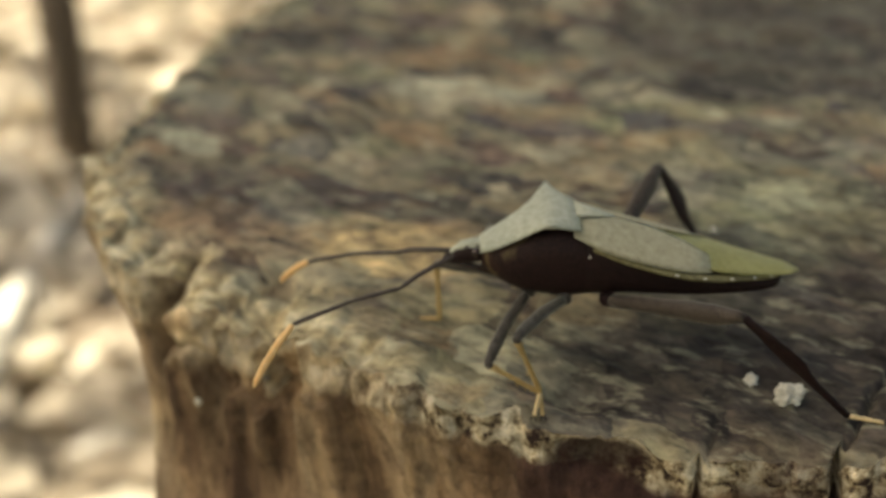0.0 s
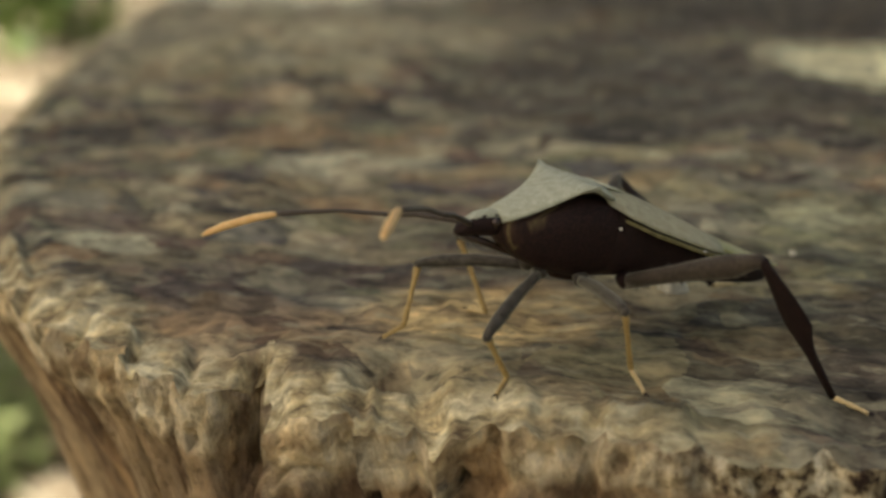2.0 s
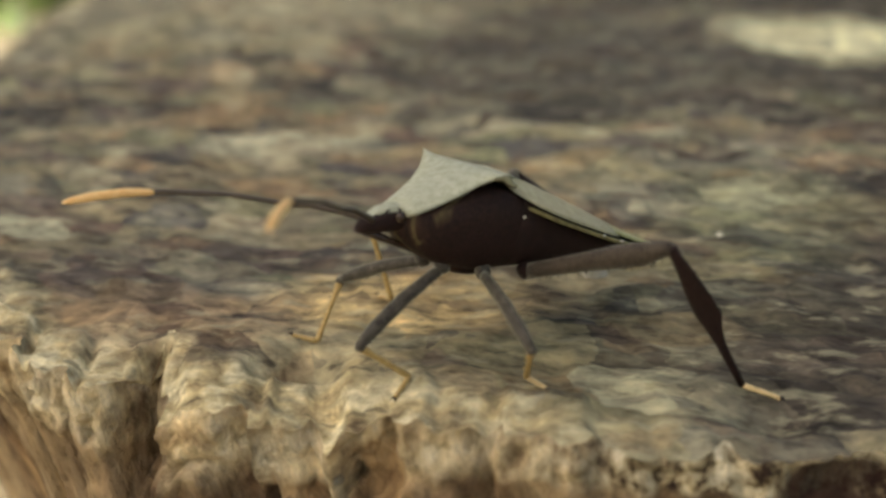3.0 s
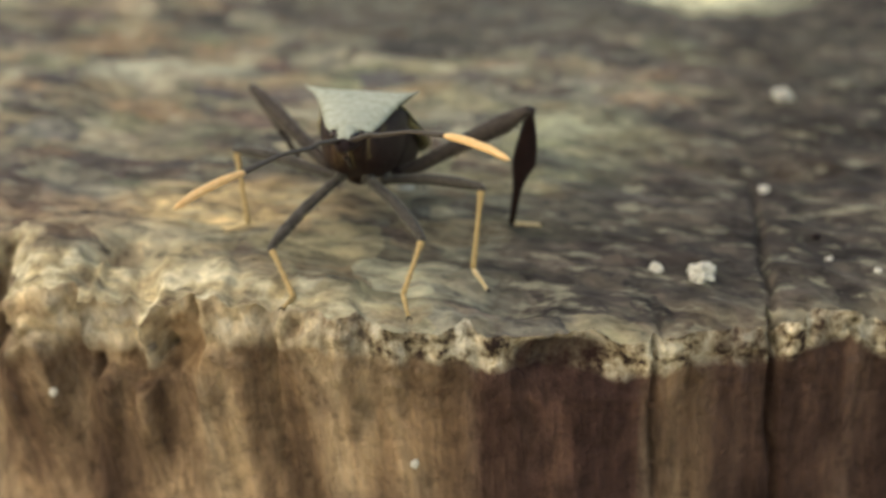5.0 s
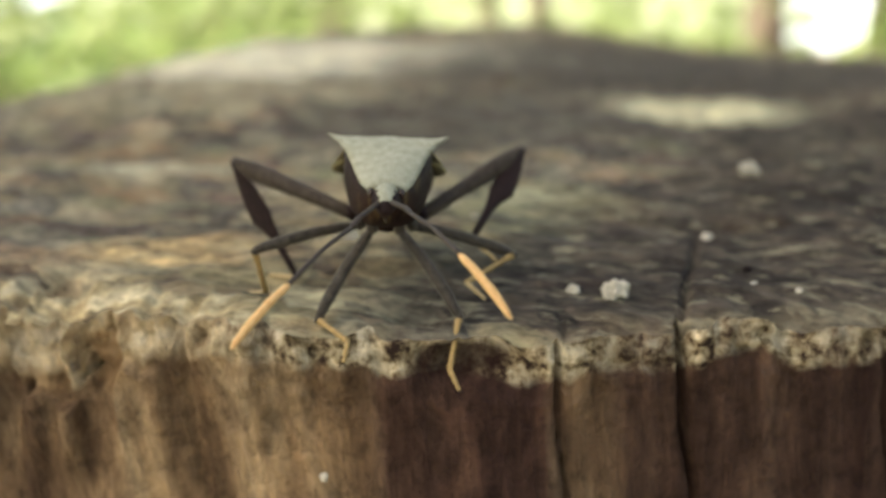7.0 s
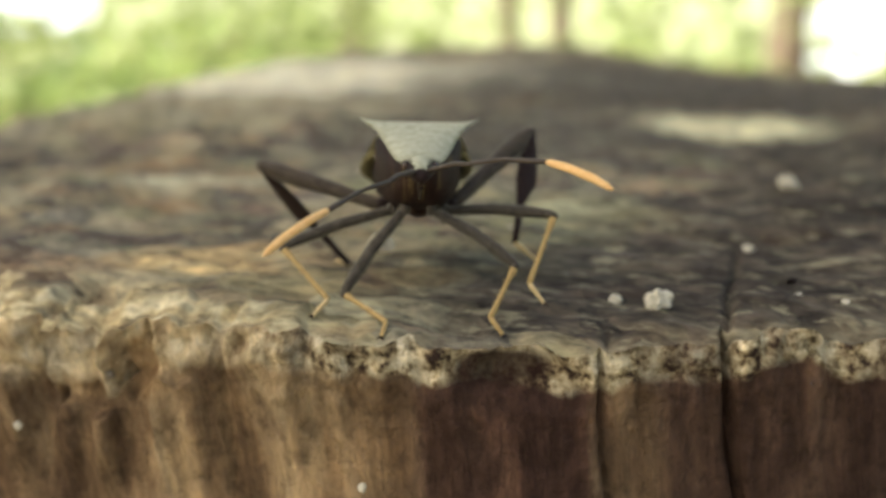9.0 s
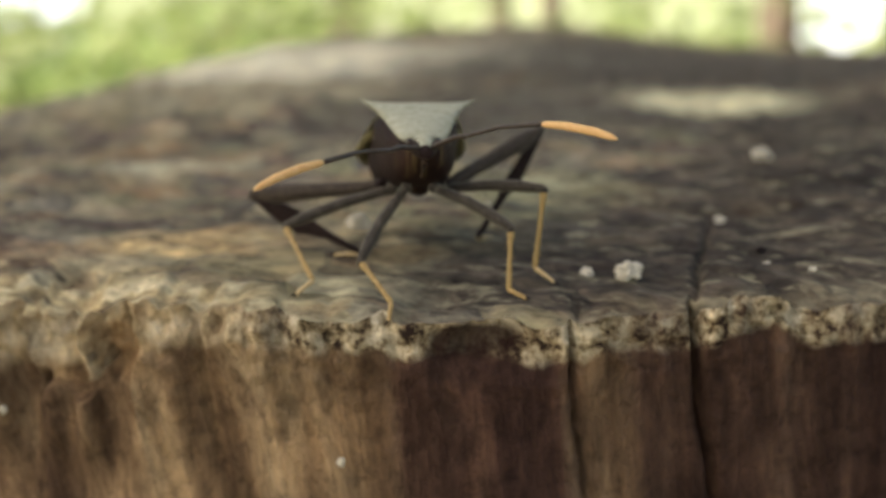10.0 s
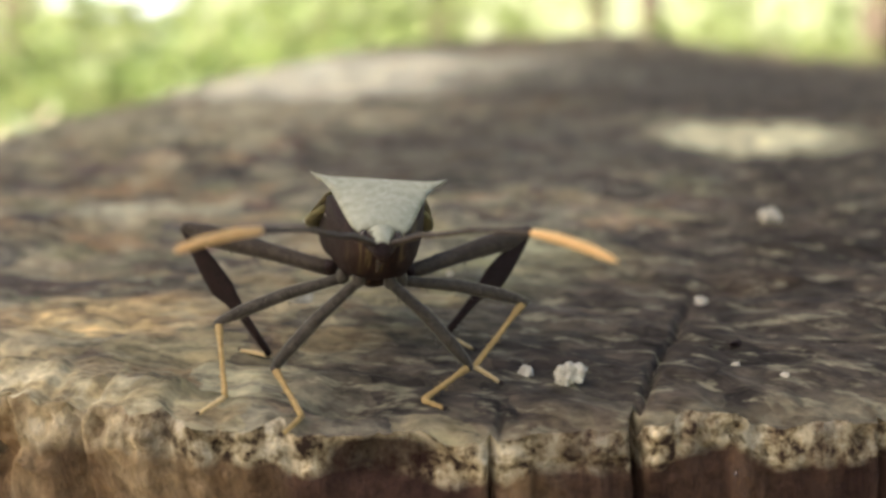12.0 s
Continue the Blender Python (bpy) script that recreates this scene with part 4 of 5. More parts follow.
        bm = limb(FEELER_LONG[1], [(0, 0.012, 0.012, 0), (0.04, 0.016, 0.016, 0), (0.4, 0.0145, 0.0145, 0), (0.44, 0.011, 0.011, 0), (0.49, 0.0145, 0.0145, 0), (0.93, 0.017, 0.018, 0), (1, 0.013, 0.013, 0)], 10, 0.03)
        pieces[side, "feeler"] = part("feeler", bm, FEELER, bug, "thin dark brown feeler")
        bm = limb(FEELER_END, [(0, 0.014, 0.014, 0), (0.05, 0.021, 0.022, 0), (0.3, 0.026, 0.027, 0), (0.7, 0.026, 0.027, 0), (0.92, 0.020, 0.021, 0), (1, 0.008, 0.008, 0)], 12, 0.04)
        pieces[side, "feeler_end"] = part("feeler_end", bm, TIP, bug, "orange feeler end")
    return bug, pieces


bug, pieces = build_bug()

# ---- the woods round the stump ----
GROUND_Z = -0.42


def land(x, y):
    """Height of the ground: level round the stump, falling away into a valley."""
    r = np.hypot(x, y)
    return GROUND_Z - 0.20 * np.clip(r - 4.5, 0, 60)


def scatter(name, count, place, size, material, parent=None, seed=0, long=1.6, droop=0.6):
    """Many small pointed leaves in one mesh; place(dice) gives a point in metres."""
    dice = random.Random(seed)
    verts, faces = [], []
    for _ in range(count):
        at = Vector(place(dice))
        turn = Euler((dice.gauss(0, droop), dice.gauss(0, droop), dice.uniform(0, 6.28))).to_matrix()
        w = size * dice.uniform(0.6, 1.3)
        base = len(verts)
        for p in ((0, 0, 0), (w * 0.5, w * long * 0.45, w * 0.12), (0, w * long, 0), (-w * 0.5, w * long * 0.45, w * 0.12)):
            verts.append(at + turn @ Vector(p))
        faces.append((base, base + 1, base + 2, base + 3))
    data = bpy.data.meshes.new(name)
    data.from_pydata(verts, [], faces)
    data.materials.append(material)
    ob = new(name, data)
    ob.parent = parent
    return ob


def build_ground():
    r = np.concatenate([np.linspace(0.0, 4, 60), np.geomspace(4.2, 400, 50)])
    a = np.linspace(0, 2 * np.pi, 144, endpoint=False)
    x, y = r[:, None] * np.cos(a), r[:, None] * np.sin(a)
    z = land(x, y) + 0.02 * fractal(x * 3, y * 3, 61, 3) + 0.012 * fractal(x * 14, y * 14, 67, 2) * (r[:, None] < 6)
    ob = sheet("ground", np.stack([x, y, z], -1) / CM, x.shape, SOIL, None, np.zeros_like(x))
    return tagged(ob, "forest floor of pale dry soil and leaf litter", "ground", kind="structure")


build_ground()


def build_tree(x, y, height, girth, crown_at, crown_size, leaves, leaf, material, seed, label):
    dice = random.Random(seed)
    tree = tagged(new("tree"), label, "tree", "trees round the stump")
    tree.location = (x, y, float(land(x, y)) - 0.03)
    lean = (dice.uniform(-0.04, 0.04), dice.uniform(-0.04, 0.04))
    rings = []
    for k in range(9):
        q = k / 8
        r = girth * (1 - 0.7 * q) * (1.5 if k == 0 else 1.15 if k == 1 else 1)
        h = height * q
        rings.append([((lean[0] * h + r * (1 + 0.1 * math.sin(3 * b + seed)) * math.cos(b)) / CM, (lean[1] * h + r * math.sin(b)) / CM, h / CM) for b in (6.283 * i / 12 for i in range(12))])
    part("trunk", loft(rings), BARK, tree)
    top = Vector(crown_at) - tree.location
    for k in range(5):
        start = Vector((lean[0], lean[1], 1)) * height * (0.45 + 0.12 * k)
        to = top + Vector((dice.uniform(-1, 1), dice.uniform(-1, 1), dice.uniform(-0.5, 0.7))) * crown_size * 0.7
        way = to - start
        bm = limb(way.length / CM, [(0, girth * 35, girth * 35, 0), (0.5, girth * 20, girth * 20, 0), (1, girth * 6, girth * 6, 0)], 7, 0.05)
        bmesh.ops.transform(bm, matrix=Matrix.Translation(start / CM) @ way.to_track_quat("Y", "Z").to_matrix().to_4x4(), verts=bm.verts)
        part("limb", bm, BARK, tree)
    clumps = [top + Vector((dice.gauss(0, 0.5), dice.gauss(0, 0.5), dice.gauss(0, 0.35))) * crown_size for _ in range(26)]

    def spot(d):
        c = d.choice(clumps)
        return c + Vector((d.gauss(0, 1), d.gauss(0, 1), d.gauss(0, 0.8))) * crown_size * 0.2

    scatter("crown", leaves, spot, leaf, material, tree, seed)
    return tree


def build_shrub(x, y, size, leaves, material, seed):
    dice = random.Random(seed)
    shrub = tagged(new("shrub"), "low sunlit shrub with small yellow-green leaves", "shrub", "undergrowth")
    shrub.location = (x, y, float(land(x, y)) - 0.02)
    for k in range(5):
        way = Vector((dice.uniform(-0.5, 0.5), dice.uniform(-0.5, 0.5), 1)) * size * 0.8
        bm = limb(way.length / CM, [(0, 1.2 * size, 1.2 * size, 0), (0.5, 0.8 * size, 0.8 * size, 0), (1, 0.2 * size, 0.2 * size, 0)], 6, 0.06)
        bmesh.ops.transform(bm, matrix=way.to_track_quat("Y", "Z").to_matrix().to_4x4(), verts=bm.verts)
        part("stem", bm, BARK, shrub)
    clumps = [Vector((dice.gauss(0, 0.4), dice.gauss(0, 0.4), abs(dice.gauss(0.45, 0.3)))) * size for _ in range(14)]

    def spot(d):
        return d.choice(clumps) + Vector((d.gauss(0, 1), d.gauss(0, 1), d.gauss(0, 1))) * size * 0.14

    scatter("foliage", leaves, spot, 0.05 * size + 0.02, material, shrub, seed)
    return shrub


SHADE = SUN_WAY * 4.6
# Three trees out of view, added only to hold the sun off stump and litter.
build_tree(0.2, -2.6, 4.4, 0.12, SHADE + Vector((0.75, -0.85, 0.1)), 0.95, 4200, 0.10, GREEN, 6, "unseen broad-leaved tree with a dense crown, added to shade the stump's front")
build_tree(-2.7, -2.3, 4.2, 0.13, SHADE + Vector((0.23, -0.06, 0)), 0.58, 5200, 0.085, GREEN, 5, "unseen broad-leaved tree added so that its dense crown shades the stump")
build_tree(-4.3, -0.7, 4.3, 0.11, (-3.07, -0.66, 3.4), 0.45, 85, 0.12, GREEN, 7, "unseen broad-leaved tree added so that its open crown dapples the ground")
for k, (x, y, h, g) in enumerate(((0.95, 7.3, 7, 0.10), (-0.43, 7.3, 6, 0.055), (1.9, 9.0, 8, 0.13), (-1.9, 11.0, 8, 0.16), (-3.6, 7.2, 7, 0.11), (-5.5, 10.0, 9, 0.2), (3.4, 12.5, 9, 0.2), (-0.4, 15.0, 9, 0.15), (-7.5, 6.0, 8, 0.18), (5.5, 5.0, 8, 0.18), (-5.0, -4.5, 8, 0.2), (4.0, -5.5, 8, 0.2))):
    build_tree(x, y, h, g, (x + 0.3, y + 0.2, h * 0.75), 1.5, 1500, 0.14, GREEN if k % 2 else LIME, 20 + k, "slender forest tree with a bright leafy crown")
dice = random.Random(4)
for k in range(22):
    a, d = radians(dice.uniform(40, 310)), dice.uniform(3.5, 8)
    build_shrub(math.sin(a) * d, math.cos(a) * d, dice.uniform(0.3, 0.7), 260, LIME if k % 3 else GREEN, 160 + k)
for k in range(40):
    a, d = radians(dice.uniform(-42, 26)), dice.uniform(4.0, 9)
    build_shrub(math.sin(a) * d, math.cos(a) * d, dice.uniform(0.3, 0.5) + 0.16 * (d - 4), 420, LIME if k % 6 else GREEN, 60 + k)


def litter_spot(d):
    a, r = radians(d.uniform(-85, 35)), d.uniform(0.35, 3.6)
    if d.random() < 0.6:
        a, r = radians(d.uniform(0, 360)), 0.35 + 5.2 * math.sqrt(d.random())
        return (math.sin(a) * r, math.cos(a) * r + 0.2, float(land(math.sin(a) * r, math.cos(a) * r + 0.2)) + 0.012 + 0.02 * d.random())
    return (math.sin(a) * r - 0.1, math.cos(a) * r + 0.2, GROUND_Z + 0.01 + 0.02 * d.random())


tagged(scatter("fallen_leaves", 13000, litter_spot, 0.045, DRY, None, 9, 1.5, 0.25), "dry pale leaves strewn over the ground", "leaf litter", kind="stuff")


def herb_spot(d):
    x, y, spread = d.choice(((-0.41, 0.80, 0.018), (-0.39, 0.76, 0.018), (-0.40, 0.86, 0.03), (-0.44, 0.95, 0.05), (-0.49, 1.05, 0.06)))
    return (x + d.gauss(0, spread), y + d.gauss(0, 1.3 * spread), GROUND_Z + 0.015 + abs(d.gauss(0, 0.02)))


tagged(scatter("herbs", 600, herb_spot, 0.016, HERB, None, 12, 1.8, 0.6), "low bright green herbs on the ground", "herbs", kind="stuff")


# Emission paints in the sunlit haze; the two white patches are bright sky gaps.
def hazy():
    p = Paint("glowing_distance", 1.0)
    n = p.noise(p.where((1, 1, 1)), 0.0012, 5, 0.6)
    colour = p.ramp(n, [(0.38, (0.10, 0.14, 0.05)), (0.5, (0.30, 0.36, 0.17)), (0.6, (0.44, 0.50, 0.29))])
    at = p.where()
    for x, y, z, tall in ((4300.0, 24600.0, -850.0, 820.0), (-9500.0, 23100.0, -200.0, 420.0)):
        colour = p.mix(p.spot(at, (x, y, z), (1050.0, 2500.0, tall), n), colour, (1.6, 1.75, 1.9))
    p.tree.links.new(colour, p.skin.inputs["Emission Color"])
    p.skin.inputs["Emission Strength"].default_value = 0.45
    return p.done((0.2, 0.22, 0.15))


def build_backdrop():
    a = np.linspace(0, 2 * np.pi, 96, endpoint=False)
    z = np.array([-60.0, -30.0, -10.0, 0.0, 8.0])
    far = 250.0 + 0 * a
    x, y = np.repeat((far * np.cos(a))[None], 5, 0), np.repeat((far * np.sin(a))[None], 5, 0)
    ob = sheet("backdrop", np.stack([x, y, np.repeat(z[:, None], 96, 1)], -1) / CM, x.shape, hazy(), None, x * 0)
    return tagged(ob, "glowing backdrop painted as hazy woodland and bright sky gaps across the valley", "distance", kind="structure")


build_backdrop()


def build_branch(x0, y0, x1, y1, thick, seed):
    way = Vector((x1 - x0, y1 - y0, 0))
    dice = random.Random(seed)
    stations = [(q, thick * (1 - 0.35 * q) * dice.uniform(0.88, 1.12), thick * (1 - 0.35 * q) * dice.uniform(0.85, 1.1), 0) for q in (k / 10 for k in range(11))]
    bm = limb(way.length / CM, stations, 12, 0.03)
    ob = part("fallen_branch", bm, BLEACHED)
    ob.matrix_world = Matrix.Translation((x0, y0, GROUND_Z + thick * CM * 0.8)) @ way.to_track_quat("Y", "Z").to_matrix().to_4x4()
    return tagged(ob, "pale bleached fallen branch lying on the ground", "branch", "fallen branches")


BLEACHED = plain("bleached_wood", (0.38, 0.34, 0.27), (0.70, 0.66, 0.56), 0.6, 0.85, 0.6, 0.003, (1, 0.2, 1))
build_shrub(-1.75, 2.35, 0.40, 500, GREEN, 140)
build_shrub(-1.22, 2.8, 0.30, 400, GREEN, 141)
build_branch(-0.50, 0.50, -0.44, 0.72, 1.2, 1)
build_branch(-0.56, 0.44, -0.80, 0.90, 1.5, 2)
build_branch(-0.43, 0.54, -0.58, 0.80, 1.4, 3)
build_branch(-0.68, 0.74, -0.62, 1.12, 2.3, 4)
# Extra-thick pale shape added to stand in for a sunlit white patch of ground.
build_branch(-1.25, 1.52, -0.85, 1.66, 5.0, 5)


def build_sapling(x, y, height, thick, seed):
    dice = random.Random(seed)
    sapling = tagged(new("sapling"), "slender bare brown sapling standing on the ground", "sapling")
    sapling.location = (x, y, GROUND_Z - 0.02)
    upright = Euler((radians(90), 0, 0)).to_matrix()
    stations = [(q, thick * (1.3 - 0.6 * q) * dice.uniform(0.92, 1.08), thick * (1.3 - 0.6 * q), 0) for q in (k / 8 for k in range(9))]
    bm = limb(height / CM, stations, 10, 0.02)
    bmesh.ops.rotate(bm, matrix=upright, verts=bm.verts)
    part("trunk", bm, BARK, sapling)
    for k in range(4):
        bm = limb(40, [(0, 0.5 * thick, 0.5 * thick, 0), (0.5, 0.3 * thick, 0.3 * thick, 0), (1, 0.1 * thick, 0.1 * thick, 0)], 6, 0.06)
        bmesh.ops.rotate(bm, matrix=Euler((radians(40), 0, 1.6 * k + 0.4)).to_matrix(), verts=bm.verts)
        bmesh.ops.translate(bm, vec=(0, 0, height * (70 + 8 * k)), verts=bm.verts)
        part("twig", bm, BARK, sapling)


build_sapling(-0.85, 0.95, 1.5, 1.7, 3)
build_shrub(-1.00, 2.95, 0.42, 420, GREEN, 142)
build_shrub(-1.35, 3.35, 0.5, 420, LIME, 143)


# ---- what moves ----
BODY_ROWS = [
    (0, -13.70, 2.04, 7.48, 114.4, -1.8, -1.5),
    (0.5, -21.07, 1.04, 6.53, 110.3, -0.3, -4.4),
    (1, -29.77, 3.53, 6.10, 108.3, 0.6, -4.0),
    (1.5, -30.06, 4.80, 6.48, 107.5, 3.7, -3.4),
    (2, -27.69, 7.65, 7.40, 114.9, 8.4, 0.4),
    (2.5, -27.35, 7.44, 7.39, 113.7, 9.9, 0.3),
    (2.7, -28.70, 7.13, 7.59, 119.9, 10.1, 0.8),
    (4.3, -27.03, 2.75, 6.42, 165.1, 5.8, -1.1),
    (4.5, -25.48, 3.93, 6.85, 169.1, 8.2, -1.4),
    (5, -24.63, 8.32, 6.84, 174.9, 13.7, 0.2),
    (5.5, -22.44, 9.81, 7.88, 181.1, 11.1, 0.3),
    (6, -21.42, 7.98, 8.52, 182.1, 11.4, -1.6),
    (6.5, -17.46, 3.90, 9.10, 182.6, 8.3, -2.2),
    (7, -16.77, 2.34, 7.69, 186.6, -0.6, -1.7),
    (7.5, -18.80, 0.64, 8.01, 183.1, 1.2, 1.3),
    (7.7, -19.55, -0.29, 7.55, 180.3, 0.2, 1.3),
    (9.3, -17.34, 7.11, 8.40, 189.2, 7.9, -1.2),
    (9.5, -16.44, 7.63, 8.27, 188.7, 8.6, -1.7),
    (10, -16.29, 6.89, 8.07, 191.4, 7.7, -1.3),
    (10.5, -16.25, 6.77, 7.96, 194.8, 7.8, -2.9),
    (11, -15.50, 6.72, 8.10, 190.6, 6.3, -2.1),
    (11.5, -15.20, 5.95, 8.05, 191.9, 8.5, -3.7),
    (12, -13.30, 2.80, 8.67, 195.7, 5.3, -4.6),
]
FOOT_ROWS = {
    "L1": [(0, -15.5, -6.5, 0.1), (0.5, -31.5, -4.5, -2.3), (1, -36.0, -4.7, -2.0), (1.5, -39.3, -1.1, -1.1), (2, -34.9, -0.1, -0.5), (2.5, -34.7, -0.9, -0.8), (2.7, -34.7, -1.4, -0.6), (4.3, -27.6, -4.6, 0.2), (4.5, -27.3, -4.1, 0.0), (5, -21.1, -6.7, 0.5), (5.5, -20.6, -5.2, 0.0), (6, -17.3, -6.0, -0.4), (6.5, -16.8, -7.4, -0.5), (7, -11.1, -9.5, -3.1), (7.5, -13.1, -11.4, -1.0), (7.7, -13.3, -11.6, -1.0), (9.3, -11.5, -5.6, 0.1), (9.5, -11.3, -4.8, -0.1), (10, -8.4, -4.2, -0.0), (10.5, -9.6, -5.2, -0.7), (11, -8.4, -4.3, -0.0), (11.5, -8.8, -4.3, 0.0), (12, -8.6, -4.5, -0.4)],
    "L2": [(0, -15.4, -6.7, 0.3), (0.5, -15.1, -8.9, -0.0), (1, -30.2, -4.6, -1.3), (1.5, -30.3, -4.7, -1.0), (2, -27.3, -0.7, 1.3), (2.5, -27.5, -0.6, 0.6), (2.7, -27.7, -0.7, -0.1), (4.3, -21.8, -2.8, -0.4), (4.5, -21.3, -3.3, 0.1), (5, -16.4, -2.2, 0.9), (5.5, -13.0, -0.0, 0.7), (6, -12.6, 0.3, 0.3), (6.5, -12.7, 0.2, 0.5), (7, -10.6, -1.9, 1.2), (7.5, -12.2, -2.8, 1.4), (7.7, -12.7, -2.9, -0.4), (9.3, -9.0, -3.4, 2.1), (9.5, -5.9, -2.9, 2.9), (10, -6.7, -0.4, 0.8), (10.5, -6.5, -0.3, 0.6), (11, -6.5, -0.4, 0.7), (11.5, -6.6, 0.1, 0.7), (12, -6.0, -0.5, 0.9)],
    "L3": [(0, 4.1, -0.7, -0.2), (0.5, -12.8, -2.9, 2.1), (1, -16.1, -2.3, -0.3), (1.5, -16.0, -2.0, -0.1), (2, -15.0, -1.4, -0.3), (2.5, -14.8, -1.7, -0.3), (2.7, -14.9, -1.3, -0.3), (4.3, -12.9, 9.4, 0.9), (4.5, -12.8, 9.4, 0.9), (5, -13.4, 8.9, 0.4), (5.5, -12.6, 7.8, 1.1), (6, -12.3, 7.5, 1.0), (6.5, -11.6, 8.7, 0.5), (7, -10.5, 1.9, 3.6), (7.5, -12.0, 13.3, 0.5), (7.7, -11.9, 13.6, 0.7), (9.3, -10.6, 7.1, 3.1), (9.5, -10.4, 8.2, 2.8), (10, -11.7, 10.7, 0.4), (10.5, -10.9, 7.9, 2.1), (11, -9.4, 10.0, 2.7), (11.5, -10.2, 7.4, 0.3), (12, -8.7, 4.4, 1.6)],
    "R1": [(0, -26.5, 1.0, 0.2), (0.5, -30.3, 2.3, 0.6), (1, -41.1, 4.6, -1.0), (1.5, -41.4, 5.0, -0.7), (2, -41.8, 6.9, 1.1), (2.5, -40.4, 1.2, 1.3), (2.7, -41.0, 5.3, -0.2), (4.3, -32.4, -6.5, -2.3), (4.5, -30.3, -6.4, -1.2), (5, -28.6, -5.6, -1.2), (5.5, -24.9, -4.4, 0.6), (6, -24.3, -5.4, 0.4), (6.5, -23.6, -6.2, 0.2), (7, -17.7, -10.9, -1.0), (7.5, -18.6, -6.0, -0.7), (7.7, -19.5, -6.6, -0.7), (9.3, -18.5, -6.4, -0.5), (9.5, -18.6, -6.2, 0.0), (10, -16.2, -7.6, -0.2), (10.5, -15.8, -7.6, -0.4), (11, -15.6, -7.5, -0.3), (11.5, -15.7, -7.5, -0.4), (12, -15.4, -7.6, -0.6)],
    "R2": [(0, -22.6, 7.8, 0.9), (0.5, -26.9, 8.4, 1.2), (1, -36.0, 11.5, 0.5), (1.5, -36.2, 11.6, 0.4), (2, -36.3, 11.7, 0.5), (2.5, -36.5, 11.7, 0.5), (2.7, -36.6, 11.7, 0.5), (4.3, -34.3, -1.0, 2.8), (4.5, -32.4, -2.3, 1.2), (5, -33.4, 5.4, 0.9), (5.5, -28.9, -1.0, 0.8), (6, -28.0, -0.2, 1.9), (6.5, -24.7, -3.0, 0.4), (7, -25.0, -2.3, 0.2), (7.5, -26.2, -4.6, 0.4), (7.7, -24.3, -6.8, -0.8), (9.3, -22.9, -4.2, 0.7), (9.5, -22.5, -3.9, 0.5), (10, -22.3, -4.0, 0.5), (10.5, -22.5, -4.4, 0.1), (11, -21.6, -4.7, 1.3), (11.5, -21.2, -4.8, 0.7), (12, -20.5, -6.7, 0.1)],
    "R3": [(0, -11.2, 19.6, 1.4), (0.5, -13.2, 19.3, 2.3), (1, -19.3, 16.8, 1.3), (1.5, -19.5, 16.8, 1.3), (2, -19.7, 16.9, 1.2), (2.5, -19.9, 17.0, 1.2), (2.7, -20.0, 17.1, 1.2), (4.3, -31.7, 19.4, 0.6), (4.5, -31.8, 19.5, 0.6), (5, -30.5, 20.2, -0.3), (5.5, -31.0, 22.6, 1.8), (6, -27.4, 8.1, 2.0), (6.5, -25.0, 4.5, 0.8), (7, -23.7, 2.7, 0.2), (7.5, -23.6, 2.6, -0.2), (7.7, -23.7, 2.6, -0.3), (9.3, -23.9, 10.0, -0.3), (9.5, -23.5, 8.0, 2.6), (10, -20.3, 6.0, 0.5), (10.5, -22.7, 6.3, 1.3), (11, -20.6, 4.9, 0.2), (11.5, -20.8, 4.4, 0.3), (12, -20.5, 2.9, 0.1)],
}
